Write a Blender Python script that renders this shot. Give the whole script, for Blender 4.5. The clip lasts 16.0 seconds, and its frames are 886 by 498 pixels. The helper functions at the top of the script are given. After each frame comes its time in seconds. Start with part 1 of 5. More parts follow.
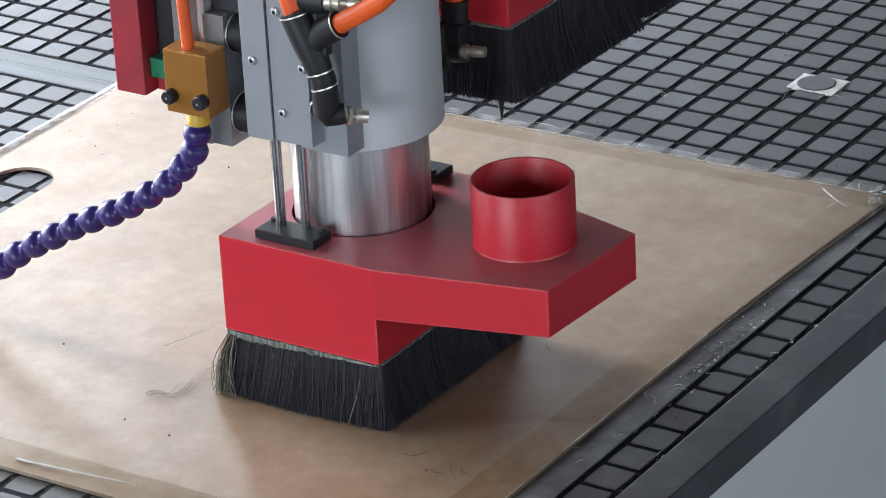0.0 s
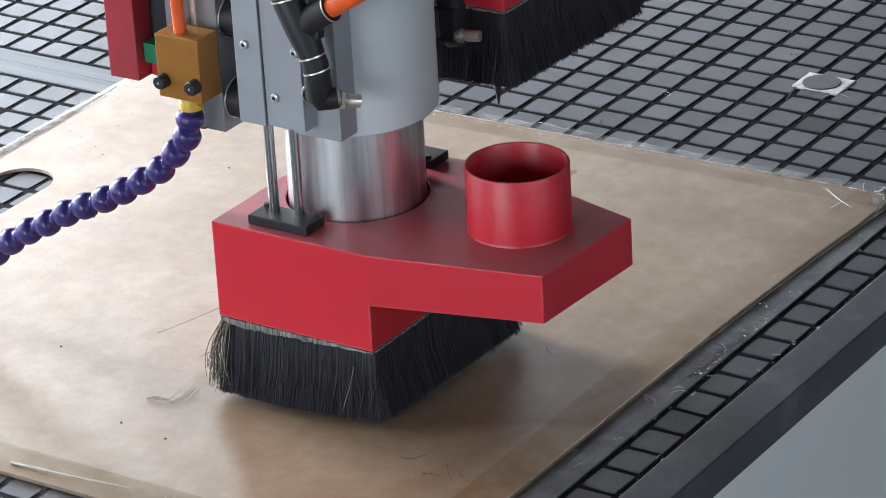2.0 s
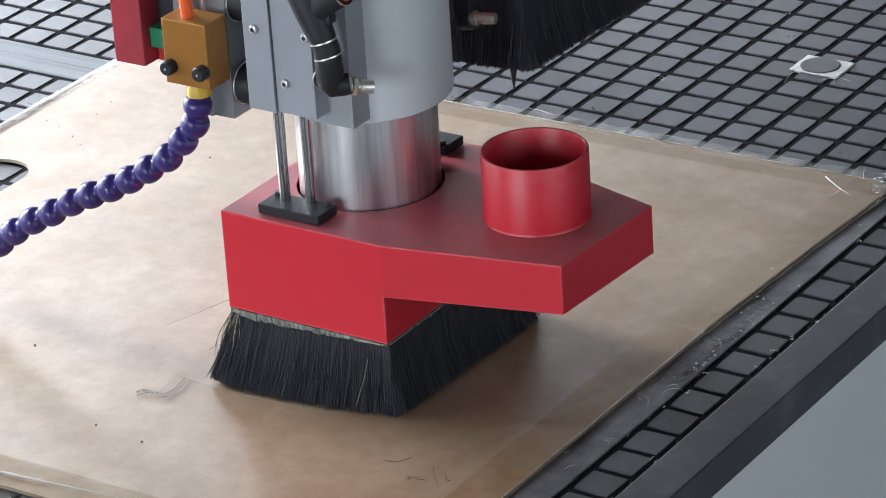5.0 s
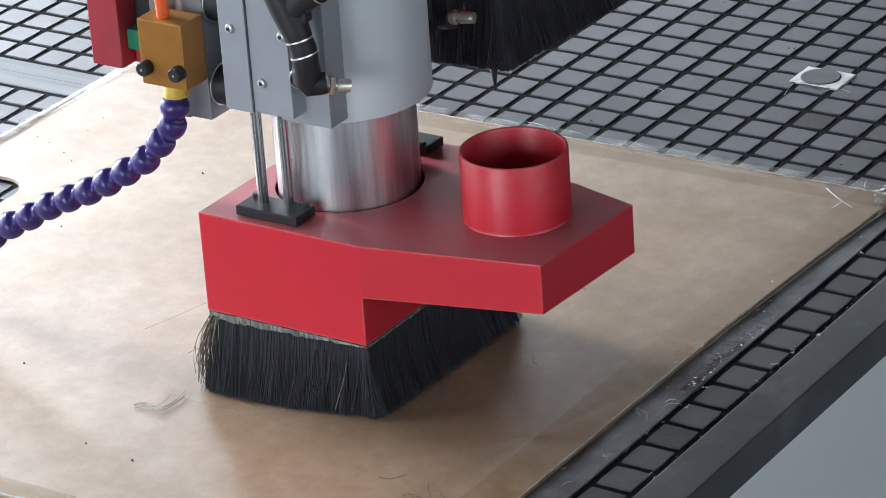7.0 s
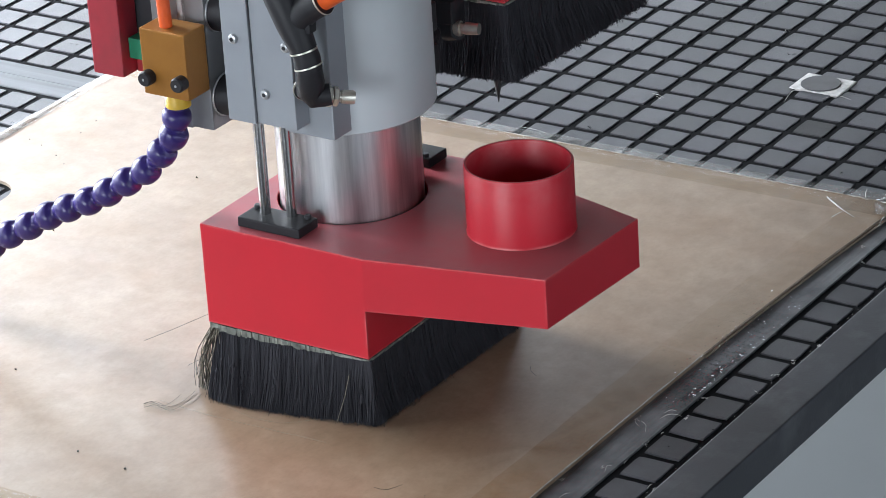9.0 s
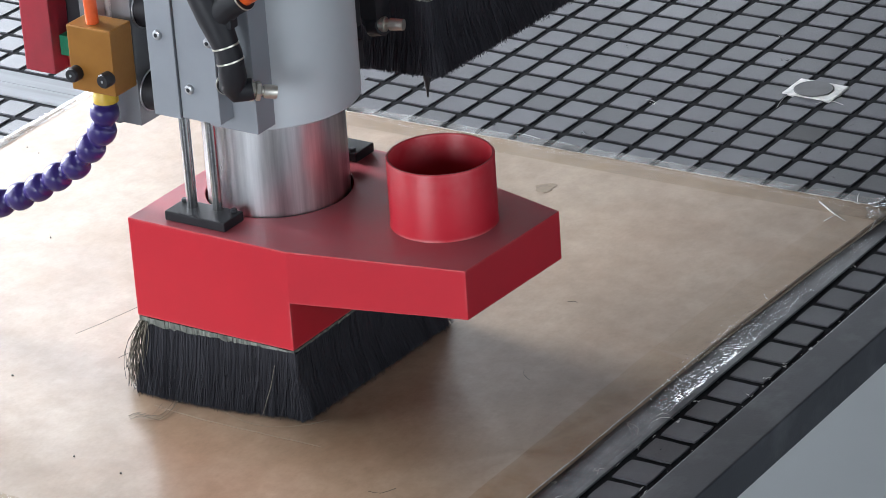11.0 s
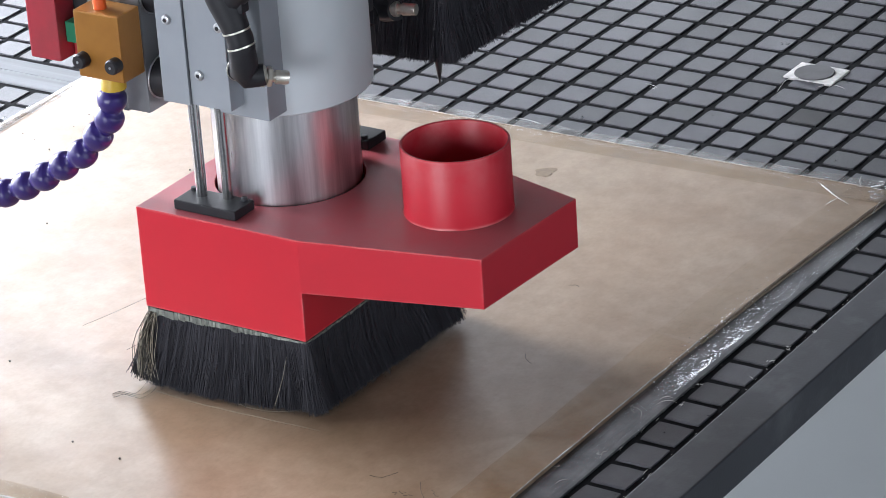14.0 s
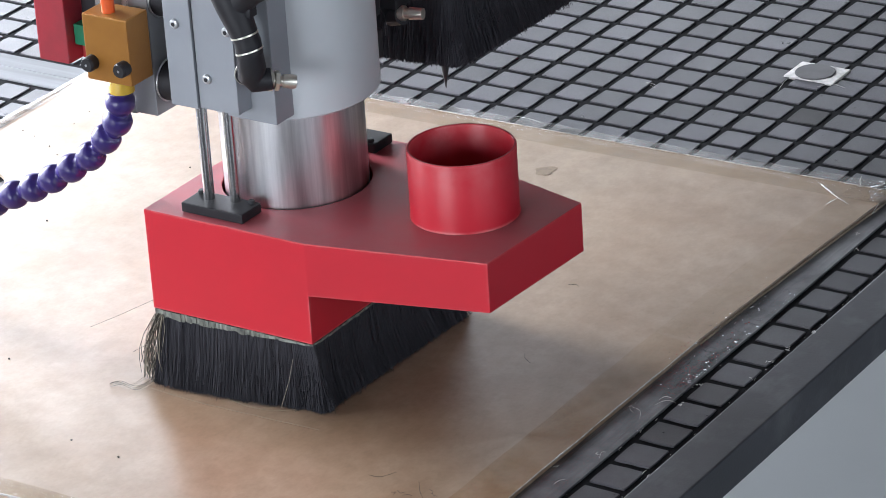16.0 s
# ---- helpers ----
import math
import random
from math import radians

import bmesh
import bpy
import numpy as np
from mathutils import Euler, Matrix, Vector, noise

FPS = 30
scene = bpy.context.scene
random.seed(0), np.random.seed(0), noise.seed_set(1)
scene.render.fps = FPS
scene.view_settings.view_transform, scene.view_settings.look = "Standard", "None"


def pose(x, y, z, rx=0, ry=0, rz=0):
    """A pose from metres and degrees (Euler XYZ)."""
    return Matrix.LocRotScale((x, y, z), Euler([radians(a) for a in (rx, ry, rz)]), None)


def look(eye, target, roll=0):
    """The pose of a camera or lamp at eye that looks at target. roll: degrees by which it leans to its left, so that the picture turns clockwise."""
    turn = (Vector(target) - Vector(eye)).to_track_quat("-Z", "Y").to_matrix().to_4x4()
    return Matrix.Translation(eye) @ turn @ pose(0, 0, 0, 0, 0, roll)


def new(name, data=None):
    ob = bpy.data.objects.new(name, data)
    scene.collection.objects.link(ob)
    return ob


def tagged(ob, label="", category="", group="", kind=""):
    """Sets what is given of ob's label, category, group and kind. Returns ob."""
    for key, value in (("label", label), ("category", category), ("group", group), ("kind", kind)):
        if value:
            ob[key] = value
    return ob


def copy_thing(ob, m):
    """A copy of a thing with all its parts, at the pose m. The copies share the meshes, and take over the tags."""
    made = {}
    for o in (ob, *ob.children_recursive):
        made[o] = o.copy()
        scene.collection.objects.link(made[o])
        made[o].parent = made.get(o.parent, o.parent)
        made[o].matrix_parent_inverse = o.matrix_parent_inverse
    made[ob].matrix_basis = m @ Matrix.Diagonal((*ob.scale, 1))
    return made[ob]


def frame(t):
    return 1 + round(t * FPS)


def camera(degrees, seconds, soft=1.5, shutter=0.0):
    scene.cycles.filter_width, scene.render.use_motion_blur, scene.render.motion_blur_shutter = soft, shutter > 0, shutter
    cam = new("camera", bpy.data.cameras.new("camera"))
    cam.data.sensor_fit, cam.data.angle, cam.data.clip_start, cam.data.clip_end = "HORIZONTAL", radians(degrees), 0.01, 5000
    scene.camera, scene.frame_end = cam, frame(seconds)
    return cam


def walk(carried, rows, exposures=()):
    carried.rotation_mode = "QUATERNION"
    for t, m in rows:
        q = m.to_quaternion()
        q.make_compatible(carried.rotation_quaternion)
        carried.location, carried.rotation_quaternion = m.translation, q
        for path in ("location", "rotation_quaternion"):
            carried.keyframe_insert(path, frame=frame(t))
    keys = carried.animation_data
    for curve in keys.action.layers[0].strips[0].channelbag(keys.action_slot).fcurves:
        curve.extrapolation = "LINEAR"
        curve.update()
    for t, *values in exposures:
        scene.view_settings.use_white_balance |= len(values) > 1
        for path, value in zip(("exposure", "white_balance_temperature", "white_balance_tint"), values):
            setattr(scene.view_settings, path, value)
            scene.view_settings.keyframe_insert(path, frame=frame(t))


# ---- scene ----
cam = camera(14.110, 16.0, soft=0.8)
CAM_ROWS = [
    (0, pose(1.4885, -2.3641, 1.4553, 65.306, 2.836, 32.569)),
    (0.5, pose(1.4997, -2.3662, 1.4619, 65.290, 2.824, 32.750)),
    (1, pose(1.4908, -2.3673, 1.4578, 65.323, 2.678, 32.660)),
    (1.5, pose(1.4894, -2.3584, 1.4553, 65.301, 2.698, 32.713)),
    (2, pose(1.4949, -2.3319, 1.4483, 65.266, 3.063, 32.897)),
    (2.5, pose(1.4973, -2.3202, 1.4550, 65.060, 3.288, 32.930)),
    (3, pose(1.4965, -2.3043, 1.4549, 64.901, 3.490, 32.954)),
    (3.5, pose(1.4805, -2.2855, 1.4445, 64.826, 3.432, 32.859)),
    (4, pose(1.4644, -2.2638, 1.4309, 64.769, 3.405, 32.774)),
    (6.5, pose(1.4405, -2.2057, 1.4088, 64.862, 3.401, 32.935)),
    (7, pose(1.4353, -2.1972, 1.3911, 65.193, 3.714, 32.780)),
    (7.5, pose(1.4304, -2.1991, 1.3980, 65.113, 3.535, 32.779)),
    (8, pose(1.4265, -2.1892, 1.3947, 65.120, 3.512, 32.831)),
    (8.5, pose(1.4164, -2.1778, 1.3812, 65.253, 3.566, 32.730)),
    (9, pose(1.4081, -2.1731, 1.3839, 65.167, 3.304, 32.729)),
    (11.5, pose(1.4315, -2.1927, 1.3922, 65.330, 3.579, 32.744)),
    (12, pose(1.4313, -2.2068, 1.4052, 65.104, 3.368, 32.688)),
    (12.5, pose(1.4342, -2.2037, 1.4021, 65.049, 3.583, 32.658)),
    (13, pose(1.4277, -2.1965, 1.3916, 65.089, 3.631, 32.597)),
    (13.5, pose(1.4227, -2.1924, 1.3892, 65.075, 3.521, 32.609)),
    (14, pose(1.4103, -2.1760, 1.3647, 65.321, 3.624, 32.506)),
    (14.5, pose(1.4199, -2.1800, 1.3796, 65.141, 3.602, 32.636)),
    (15, pose(1.4158, -2.1772, 1.3796, 65.102, 3.507, 32.634)),
    (15.5, pose(1.4045, -2.1686, 1.3627, 65.269, 3.459, 32.543)),
    (16, pose(1.4105, -2.1725, 1.3698, 65.204, 3.460, 32.611)),
]

walk(cam, CAM_ROWS, [(0, -0.20, 6440, 8), (4, -0.18, 6440, 8), (8, -0.10, 6450, 8), (11.5, -0.05, 6500, 10), (13, 0.07, 6510, 11.5), (16, 0.07, 6510, 11.5)])

# ---------------------------------------------------------------- light
world = bpy.data.worlds.new("world")
scene.world = world
world.use_nodes = True
wn = world.node_tree.nodes
sky = wn.new("ShaderNodeTexSky")
sky.sky_type, sky.sun_disc = "NISHITA", False
sky.sun_elevation, sky.sun_rotation = radians(50), radians(-60)
world.node_tree.links.new(sky.outputs[0], wn["Background"].inputs[0])
wn["Background"].inputs[1].default_value = 0.1


# area lamp added as the light of an unseen window
def added_light(place, aim, wide, high, watts, colour=(0.872, 0.926, 1.0)):
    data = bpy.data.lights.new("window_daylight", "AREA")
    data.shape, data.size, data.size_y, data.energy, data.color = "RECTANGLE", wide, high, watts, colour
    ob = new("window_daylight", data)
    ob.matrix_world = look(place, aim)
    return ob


HALL_X0, HALL_X1, HALL_Y0, HALL_Y1, HALL_Z0, HALL_Z1 = -10.0, 6.0, -7.0, 7.0, -0.85, 6.2
SIDE_X, SIDE_Y = -1.8, 0.7      # unseen inner wall, added near the table to hold the side lamps
# unseen window openings, placed for the lamps: from, to along the wall, sill, head
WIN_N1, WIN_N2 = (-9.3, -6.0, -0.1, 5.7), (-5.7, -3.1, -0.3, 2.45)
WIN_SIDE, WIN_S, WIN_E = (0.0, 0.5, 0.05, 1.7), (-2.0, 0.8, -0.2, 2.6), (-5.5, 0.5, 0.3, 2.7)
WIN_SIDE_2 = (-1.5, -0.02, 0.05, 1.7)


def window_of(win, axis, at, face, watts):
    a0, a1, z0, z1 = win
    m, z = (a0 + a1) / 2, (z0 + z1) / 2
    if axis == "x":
        added_light((m, at, z), (m, at + face, z), a1 - a0, z1 - z0, watts)
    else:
        added_light((at, m, z), (at + face, m, z), a1 - a0, z1 - z0, watts)


# area lamps in unseen openings, added to light the head and table
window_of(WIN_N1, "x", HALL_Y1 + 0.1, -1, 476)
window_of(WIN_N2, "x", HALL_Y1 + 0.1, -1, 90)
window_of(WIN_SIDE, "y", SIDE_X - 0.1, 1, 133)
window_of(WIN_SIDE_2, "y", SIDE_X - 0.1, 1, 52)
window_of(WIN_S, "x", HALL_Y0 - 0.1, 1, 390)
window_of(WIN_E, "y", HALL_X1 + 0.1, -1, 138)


# ---------------------------------------------------------------- materials
def mat(name, base, rough=0.5, metal=0.0, second=None, scale=30.0, amount=0.5, bump=0.0, bump_scale=400.0,
        rough_var=0.0, random_shade=0.0, spec=0.5, stretch=None, coat=0.0, island=False, place=False):
    m = bpy.data.materials.new(name)
    m.use_nodes = True
    nt = m.node_tree
    bs = nt.nodes["Principled BSDF"]
    bs.inputs["Roughness"].default_value = rough
    bs.inputs["Metallic"].default_value = metal
    bs.inputs["Specular IOR Level"].default_value = spec
    bs.inputs["Coat Weight"].default_value = coat
    co = nt.nodes.new("ShaderNodeTexCoord")
    vec = nt.nodes.new("ShaderNodeNewGeometry").outputs["Position"] if place else co.outputs["Object"]
    if stretch:
        mp = nt.nodes.new("ShaderNodeMapping")
        mp.inputs["Scale"].default_value = stretch
        nt.links.new(vec, mp.inputs[0])
        vec = mp.outputs[0]
    big = nt.nodes.new("ShaderNodeTexNoise")
    big.inputs["Scale"].default_value = scale
    big.inputs["Detail"].default_value = 6
    big.inputs["Roughness"].default_value = 0.62
    nt.links.new(vec, big.inputs["Vector"])
    fine = nt.nodes.new("ShaderNodeTexNoise")
    fine.inputs["Scale"].default_value = bump_scale
    fine.inputs["Detail"].default_value = 4
    nt.links.new(vec, fine.inputs["Vector"])
    ramp = nt.nodes.new("ShaderNodeValToRGB")
    ramp.color_ramp.elements[0].position = 0.5 - 0.5 * amount * 0.6
    ramp.color_ramp.elements[1].position = 0.5 + 0.5 * amount * 0.6
    sec = second or tuple(c * 0.75 for c in base)
    ramp.color_ramp.elements[0].color = (*sec, 1)
    ramp.color_ramp.elements[1].color = (*base, 1)
    nt.links.new(big.outputs["Fac"], ramp.inputs["Fac"])
    colour = ramp.outputs["Color"]
    if random_shade:
        if island:
            src = nt.nodes.new("ShaderNodeNewGeometry").outputs["Random Per Island"]
        else:
            src = nt.nodes.new("ShaderNodeObjectInfo").outputs["Random"]
        rg = nt.nodes.new("ShaderNodeMapRange")
        rg.inputs["To Min"].default_value, rg.inputs["To Max"].default_value = 1 - random_shade, 1 + random_shade
        nt.links.new(src, rg.inputs["Value"])
        hsv = nt.nodes.new("ShaderNodeHueSaturation")
        nt.links.new(rg.outputs[0], hsv.inputs["Value"])
        nt.links.new(colour, hsv.inputs["Color"])
        colour = hsv.outputs["Color"]
    nt.links.new(colour, bs.inputs["Base Color"])
    if rough_var:
        rr = nt.nodes.new("ShaderNodeMapRange")
        rr.inputs["From Min"].default_value, rr.inputs["From Max"].default_value = 0.3, 0.7
        rr.inputs["To Min"].default_value, rr.inputs["To Max"].default_value = max(0.02, rough - rough_var), rough + rough_var
        nt.links.new(big.outputs["Fac"], rr.inputs["Value"])
        nt.links.new(rr.outputs[0], bs.inputs["Roughness"])
    if bump:
        bp = nt.nodes.new("ShaderNodeBump")
        bp.inputs["Strength"].default_value = bump
        bp.inputs["Distance"].default_value = 0.0006
        nt.links.new(fine.outputs["Fac"], bp.inputs["Height"])
        nt.links.new(bp.outputs[0], bs.inputs["Normal"])
    return m


def tape_material(gloss=0.2, share=0.02, haze=0.008, tint=(0.955, 0.945, 0.925), ripple=0.35, clean_from=None, patchy=0.45):
    m = bpy.data.materials.new("clear_tape")
    m.use_nodes = True
    nt = m.node_tree
    nt.nodes.remove(nt.nodes["Principled BSDF"])
    out = nt.nodes["Material Output"]
    tr = nt.nodes.new("ShaderNodeBsdfTransparent")
    gl = nt.nodes.new("ShaderNodeBsdfGlossy")
    gl.inputs["Roughness"].default_value = gloss
    co = nt.nodes.new("ShaderNodeTexCoord")
    no = nt.nodes.new("ShaderNodeTexNoise")
    no.inputs["Scale"].default_value = 55
    no.inputs["Detail"].default_value = 5
    nt.links.new(co.outputs["Object"], no.inputs["Vector"])
    bp = nt.nodes.new("ShaderNodeBump")
    bp.inputs["Strength"].default_value = ripple
    bp.inputs["Distance"].default_value = 0.002
    nt.links.new(no.outputs["Fac"], bp.inputs["Height"])
    nt.links.new(bp.outputs[0], gl.inputs["Normal"])
    mx = nt.nodes.new("ShaderNodeMixShader")
    mx.inputs[0].default_value = share
    df = nt.nodes.new("ShaderNodeBsdfDiffuse")
    df.inputs[0].default_value = (0.8, 0.8, 0.8, 1)
    milk = nt.nodes.new("ShaderNodeMixShader")
    cloud = nt.nodes.new("ShaderNodeTexNoise")
    cloud.inputs["Scale"].default_value, cloud.inputs["Detail"].default_value = 40, 5
    stain = nt.nodes.new("ShaderNodeValToRGB")
    stain.color_ramp.elements[0].position, stain.color_ramp.elements[1].position = 0.36, 0.62
    stain.color_ramp.elements[0].color = (*tint, 1)
    stain.color_ramp.elements[1].color = (*(patchy + (1 - patchy) * c for c in tint), 1)
    nt.links.new(cloud.outputs["Fac"], stain.inputs[0])
    shade = stain.outputs[0]
    if clean_from:
        # the brown film thins out along the strip
        sep = nt.nodes.new("ShaderNodeSeparateXYZ")
        nt.links.new(co.outputs["Object"], sep.inputs[0])
        run = nt.nodes.new("ShaderNodeMapRange")
        run.inputs["From Min"].default_value, run.inputs["From Max"].default_value = clean_from
        nt.links.new(sep.outputs["Y"], run.inputs["Value"])
        fade = nt.nodes.new("ShaderNodeMix")
        fade.data_type = "RGBA"
        nt.links.new(run.outputs[0], fade.inputs[0])
        nt.links.new(shade, fade.inputs[6])
        fade.inputs[7].default_value = (0.97, 0.955, 0.93, 1)
        shade = fade.outputs[2]
    nt.links.new(shade, tr.inputs[0])
    nt.links.new(co.outputs["Object"], cloud.inputs["Vector"])
    mr = nt.nodes.new("ShaderNodeMapRange")
    mr.inputs["From Min"].default_value, mr.inputs["From Max"].default_value = 0.35, 0.7
    mr.inputs["To Max"].default_value = 2 * haze
    nt.links.new(cloud.outputs["Fac"], mr.inputs["Value"])
    nt.links.new(mr.outputs[0], milk.inputs[0])
    nt.links.new(tr.outputs[0], milk.inputs[1])
    nt.links.new(df.outputs[0], milk.inputs[2])
    nt.links.new(milk.outputs[0], mx.inputs[1])
    nt.links.new(gl.outputs[0], mx.inputs[2])
    nt.links.new(mx.outputs[0], out.inputs["Surface"])
    return m


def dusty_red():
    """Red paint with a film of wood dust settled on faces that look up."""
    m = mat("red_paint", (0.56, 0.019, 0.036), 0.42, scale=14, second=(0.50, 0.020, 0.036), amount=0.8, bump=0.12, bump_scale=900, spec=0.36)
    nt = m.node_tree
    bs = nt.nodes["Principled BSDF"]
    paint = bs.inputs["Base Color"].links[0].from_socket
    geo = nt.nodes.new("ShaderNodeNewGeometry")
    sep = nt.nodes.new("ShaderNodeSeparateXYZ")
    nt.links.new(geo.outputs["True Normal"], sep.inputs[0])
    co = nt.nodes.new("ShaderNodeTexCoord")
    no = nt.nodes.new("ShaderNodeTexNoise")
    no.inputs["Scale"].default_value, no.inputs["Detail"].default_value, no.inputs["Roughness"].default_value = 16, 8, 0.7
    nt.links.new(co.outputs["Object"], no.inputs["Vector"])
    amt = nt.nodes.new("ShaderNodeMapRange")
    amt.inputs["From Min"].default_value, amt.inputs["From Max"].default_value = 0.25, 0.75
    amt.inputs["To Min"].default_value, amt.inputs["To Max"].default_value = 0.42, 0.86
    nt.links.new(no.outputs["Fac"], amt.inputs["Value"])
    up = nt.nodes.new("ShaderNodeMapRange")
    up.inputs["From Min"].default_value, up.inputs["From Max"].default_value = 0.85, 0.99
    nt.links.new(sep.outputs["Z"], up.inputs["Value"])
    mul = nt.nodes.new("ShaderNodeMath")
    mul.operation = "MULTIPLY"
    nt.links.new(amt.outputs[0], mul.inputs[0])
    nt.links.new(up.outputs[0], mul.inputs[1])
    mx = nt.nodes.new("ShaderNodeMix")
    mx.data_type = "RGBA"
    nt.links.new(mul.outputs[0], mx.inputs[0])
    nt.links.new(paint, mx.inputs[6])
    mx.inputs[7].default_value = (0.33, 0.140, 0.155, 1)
    # pale edges: rubbed paint, and highlight lines painted into the colour
    rim = nt.nodes.new("ShaderNodeBevel")
    rim.samples = 6
    rim.inputs["Radius"].default_value = 0.0036
    dot = nt.nodes.new("ShaderNodeVectorMath")
    dot.operation = "DOT_PRODUCT"
    nt.links.new(rim.outputs[0], dot.inputs[0])
    nt.links.new(geo.outputs["True Normal"], dot.inputs[1])
    worn = nt.nodes.new("ShaderNodeMapRange")
    worn.inputs["From Min"].default_value, worn.inputs["From Max"].default_value = 0.985, 0.80
    nt.links.new(dot.outputs["Value"], worn.inputs["Value"])
    patch = nt.nodes.new("ShaderNodeTexNoise")
    patch.inputs["Scale"].default_value, patch.inputs["Detail"].default_value = 90, 6
    nt.links.new(co.outputs["Object"], patch.inputs["Vector"])
    where = nt.nodes.new("ShaderNodeMapRange")
    where.inputs["From Min"].default_value, where.inputs["From Max"].default_value = 0.30, 0.60
    where.inputs["To Max"].default_value = 0.7
    nt.links.new(patch.outputs["Fac"], where.inputs["Value"])
    both = nt.nodes.new("ShaderNodeMath")
    both.operation = "MULTIPLY"
    nt.links.new(worn.outputs[0], both.inputs[0])
    nt.links.new(where.outputs[0], both.inputs[1])
    edge = nt.nodes.new("ShaderNodeMix")
    edge.data_type = "RGBA"
    nt.links.new(both.outputs[0], edge.inputs[0])
    nt.links.new(mx.outputs[2], edge.inputs[6])
    edge.inputs[7].default_value = (0.62, 0.23, 0.23, 1)
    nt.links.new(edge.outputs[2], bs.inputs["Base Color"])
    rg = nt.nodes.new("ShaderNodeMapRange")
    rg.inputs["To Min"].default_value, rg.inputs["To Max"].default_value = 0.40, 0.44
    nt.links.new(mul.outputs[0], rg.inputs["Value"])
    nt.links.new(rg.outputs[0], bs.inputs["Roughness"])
    return m


def smeared(m, pale, most, start=0.46):
    """Wiped dust over a dark plate: soft pale clouds broken by fine scratches."""
    nt = m.node_tree
    bs = nt.nodes["Principled BSDF"]
    plain = bs.inputs["Base Color"].links[0].from_socket
    co = nt.nodes.new("ShaderNodeTexCoord")
    cloud = nt.nodes.new("ShaderNodeTexNoise")
    cloud.inputs["Scale"].default_value, cloud.inputs["Detail"].default_value, cloud.inputs["Roughness"].default_value = 17, 5, 0.6
    nt.links.new(co.outputs["Object"], cloud.inputs["Vector"])
    mp = nt.nodes.new("ShaderNodeMapping")
    mp.inputs["Rotation"].default_value = (0, 0, 0.7)
    mp.inputs["Scale"].default_value = (260, 22, 40)
    nt.links.new(co.outputs["Object"], mp.inputs[0])
    wipe = nt.nodes.new("ShaderNodeTexNoise")
    wipe.inputs["Scale"].default_value, wipe.inputs["Detail"].default_value = 1.0, 4
    nt.links.new(mp.outputs[0], wipe.inputs["Vector"])
    where = nt.nodes.new("ShaderNodeMapRange")
    where.inputs["From Min"].default_value, where.inputs["From Max"].default_value = start, start + 0.26
    nt.links.new(cloud.outputs["Fac"], where.inputs["Value"])
    broken = nt.nodes.new("ShaderNodeMapRange")
    broken.inputs["From Min"].default_value, broken.inputs["From Max"].default_value = 0.3, 0.7
    broken.inputs["To Min"].default_value, broken.inputs["To Max"].default_value = 0.45 * most, most
    nt.links.new(wipe.outputs["Fac"], broken.inputs["Value"])
    both = nt.nodes.new("ShaderNodeMath")
    both.operation = "MULTIPLY"
    nt.links.new(where.outputs[0], both.inputs[0])
    nt.links.new(broken.outputs[0], both.inputs[1])
    mx = nt.nodes.new("ShaderNodeMix")
    mx.data_type = "RGBA"
    nt.links.new(both.outputs[0], mx.inputs[0])
    nt.links.new(plain, mx.inputs[6])
    mx.inputs[7].default_value = (*pale, 1)
    nt.links.new(mx.outputs[2], bs.inputs["Base Color"])
    return m


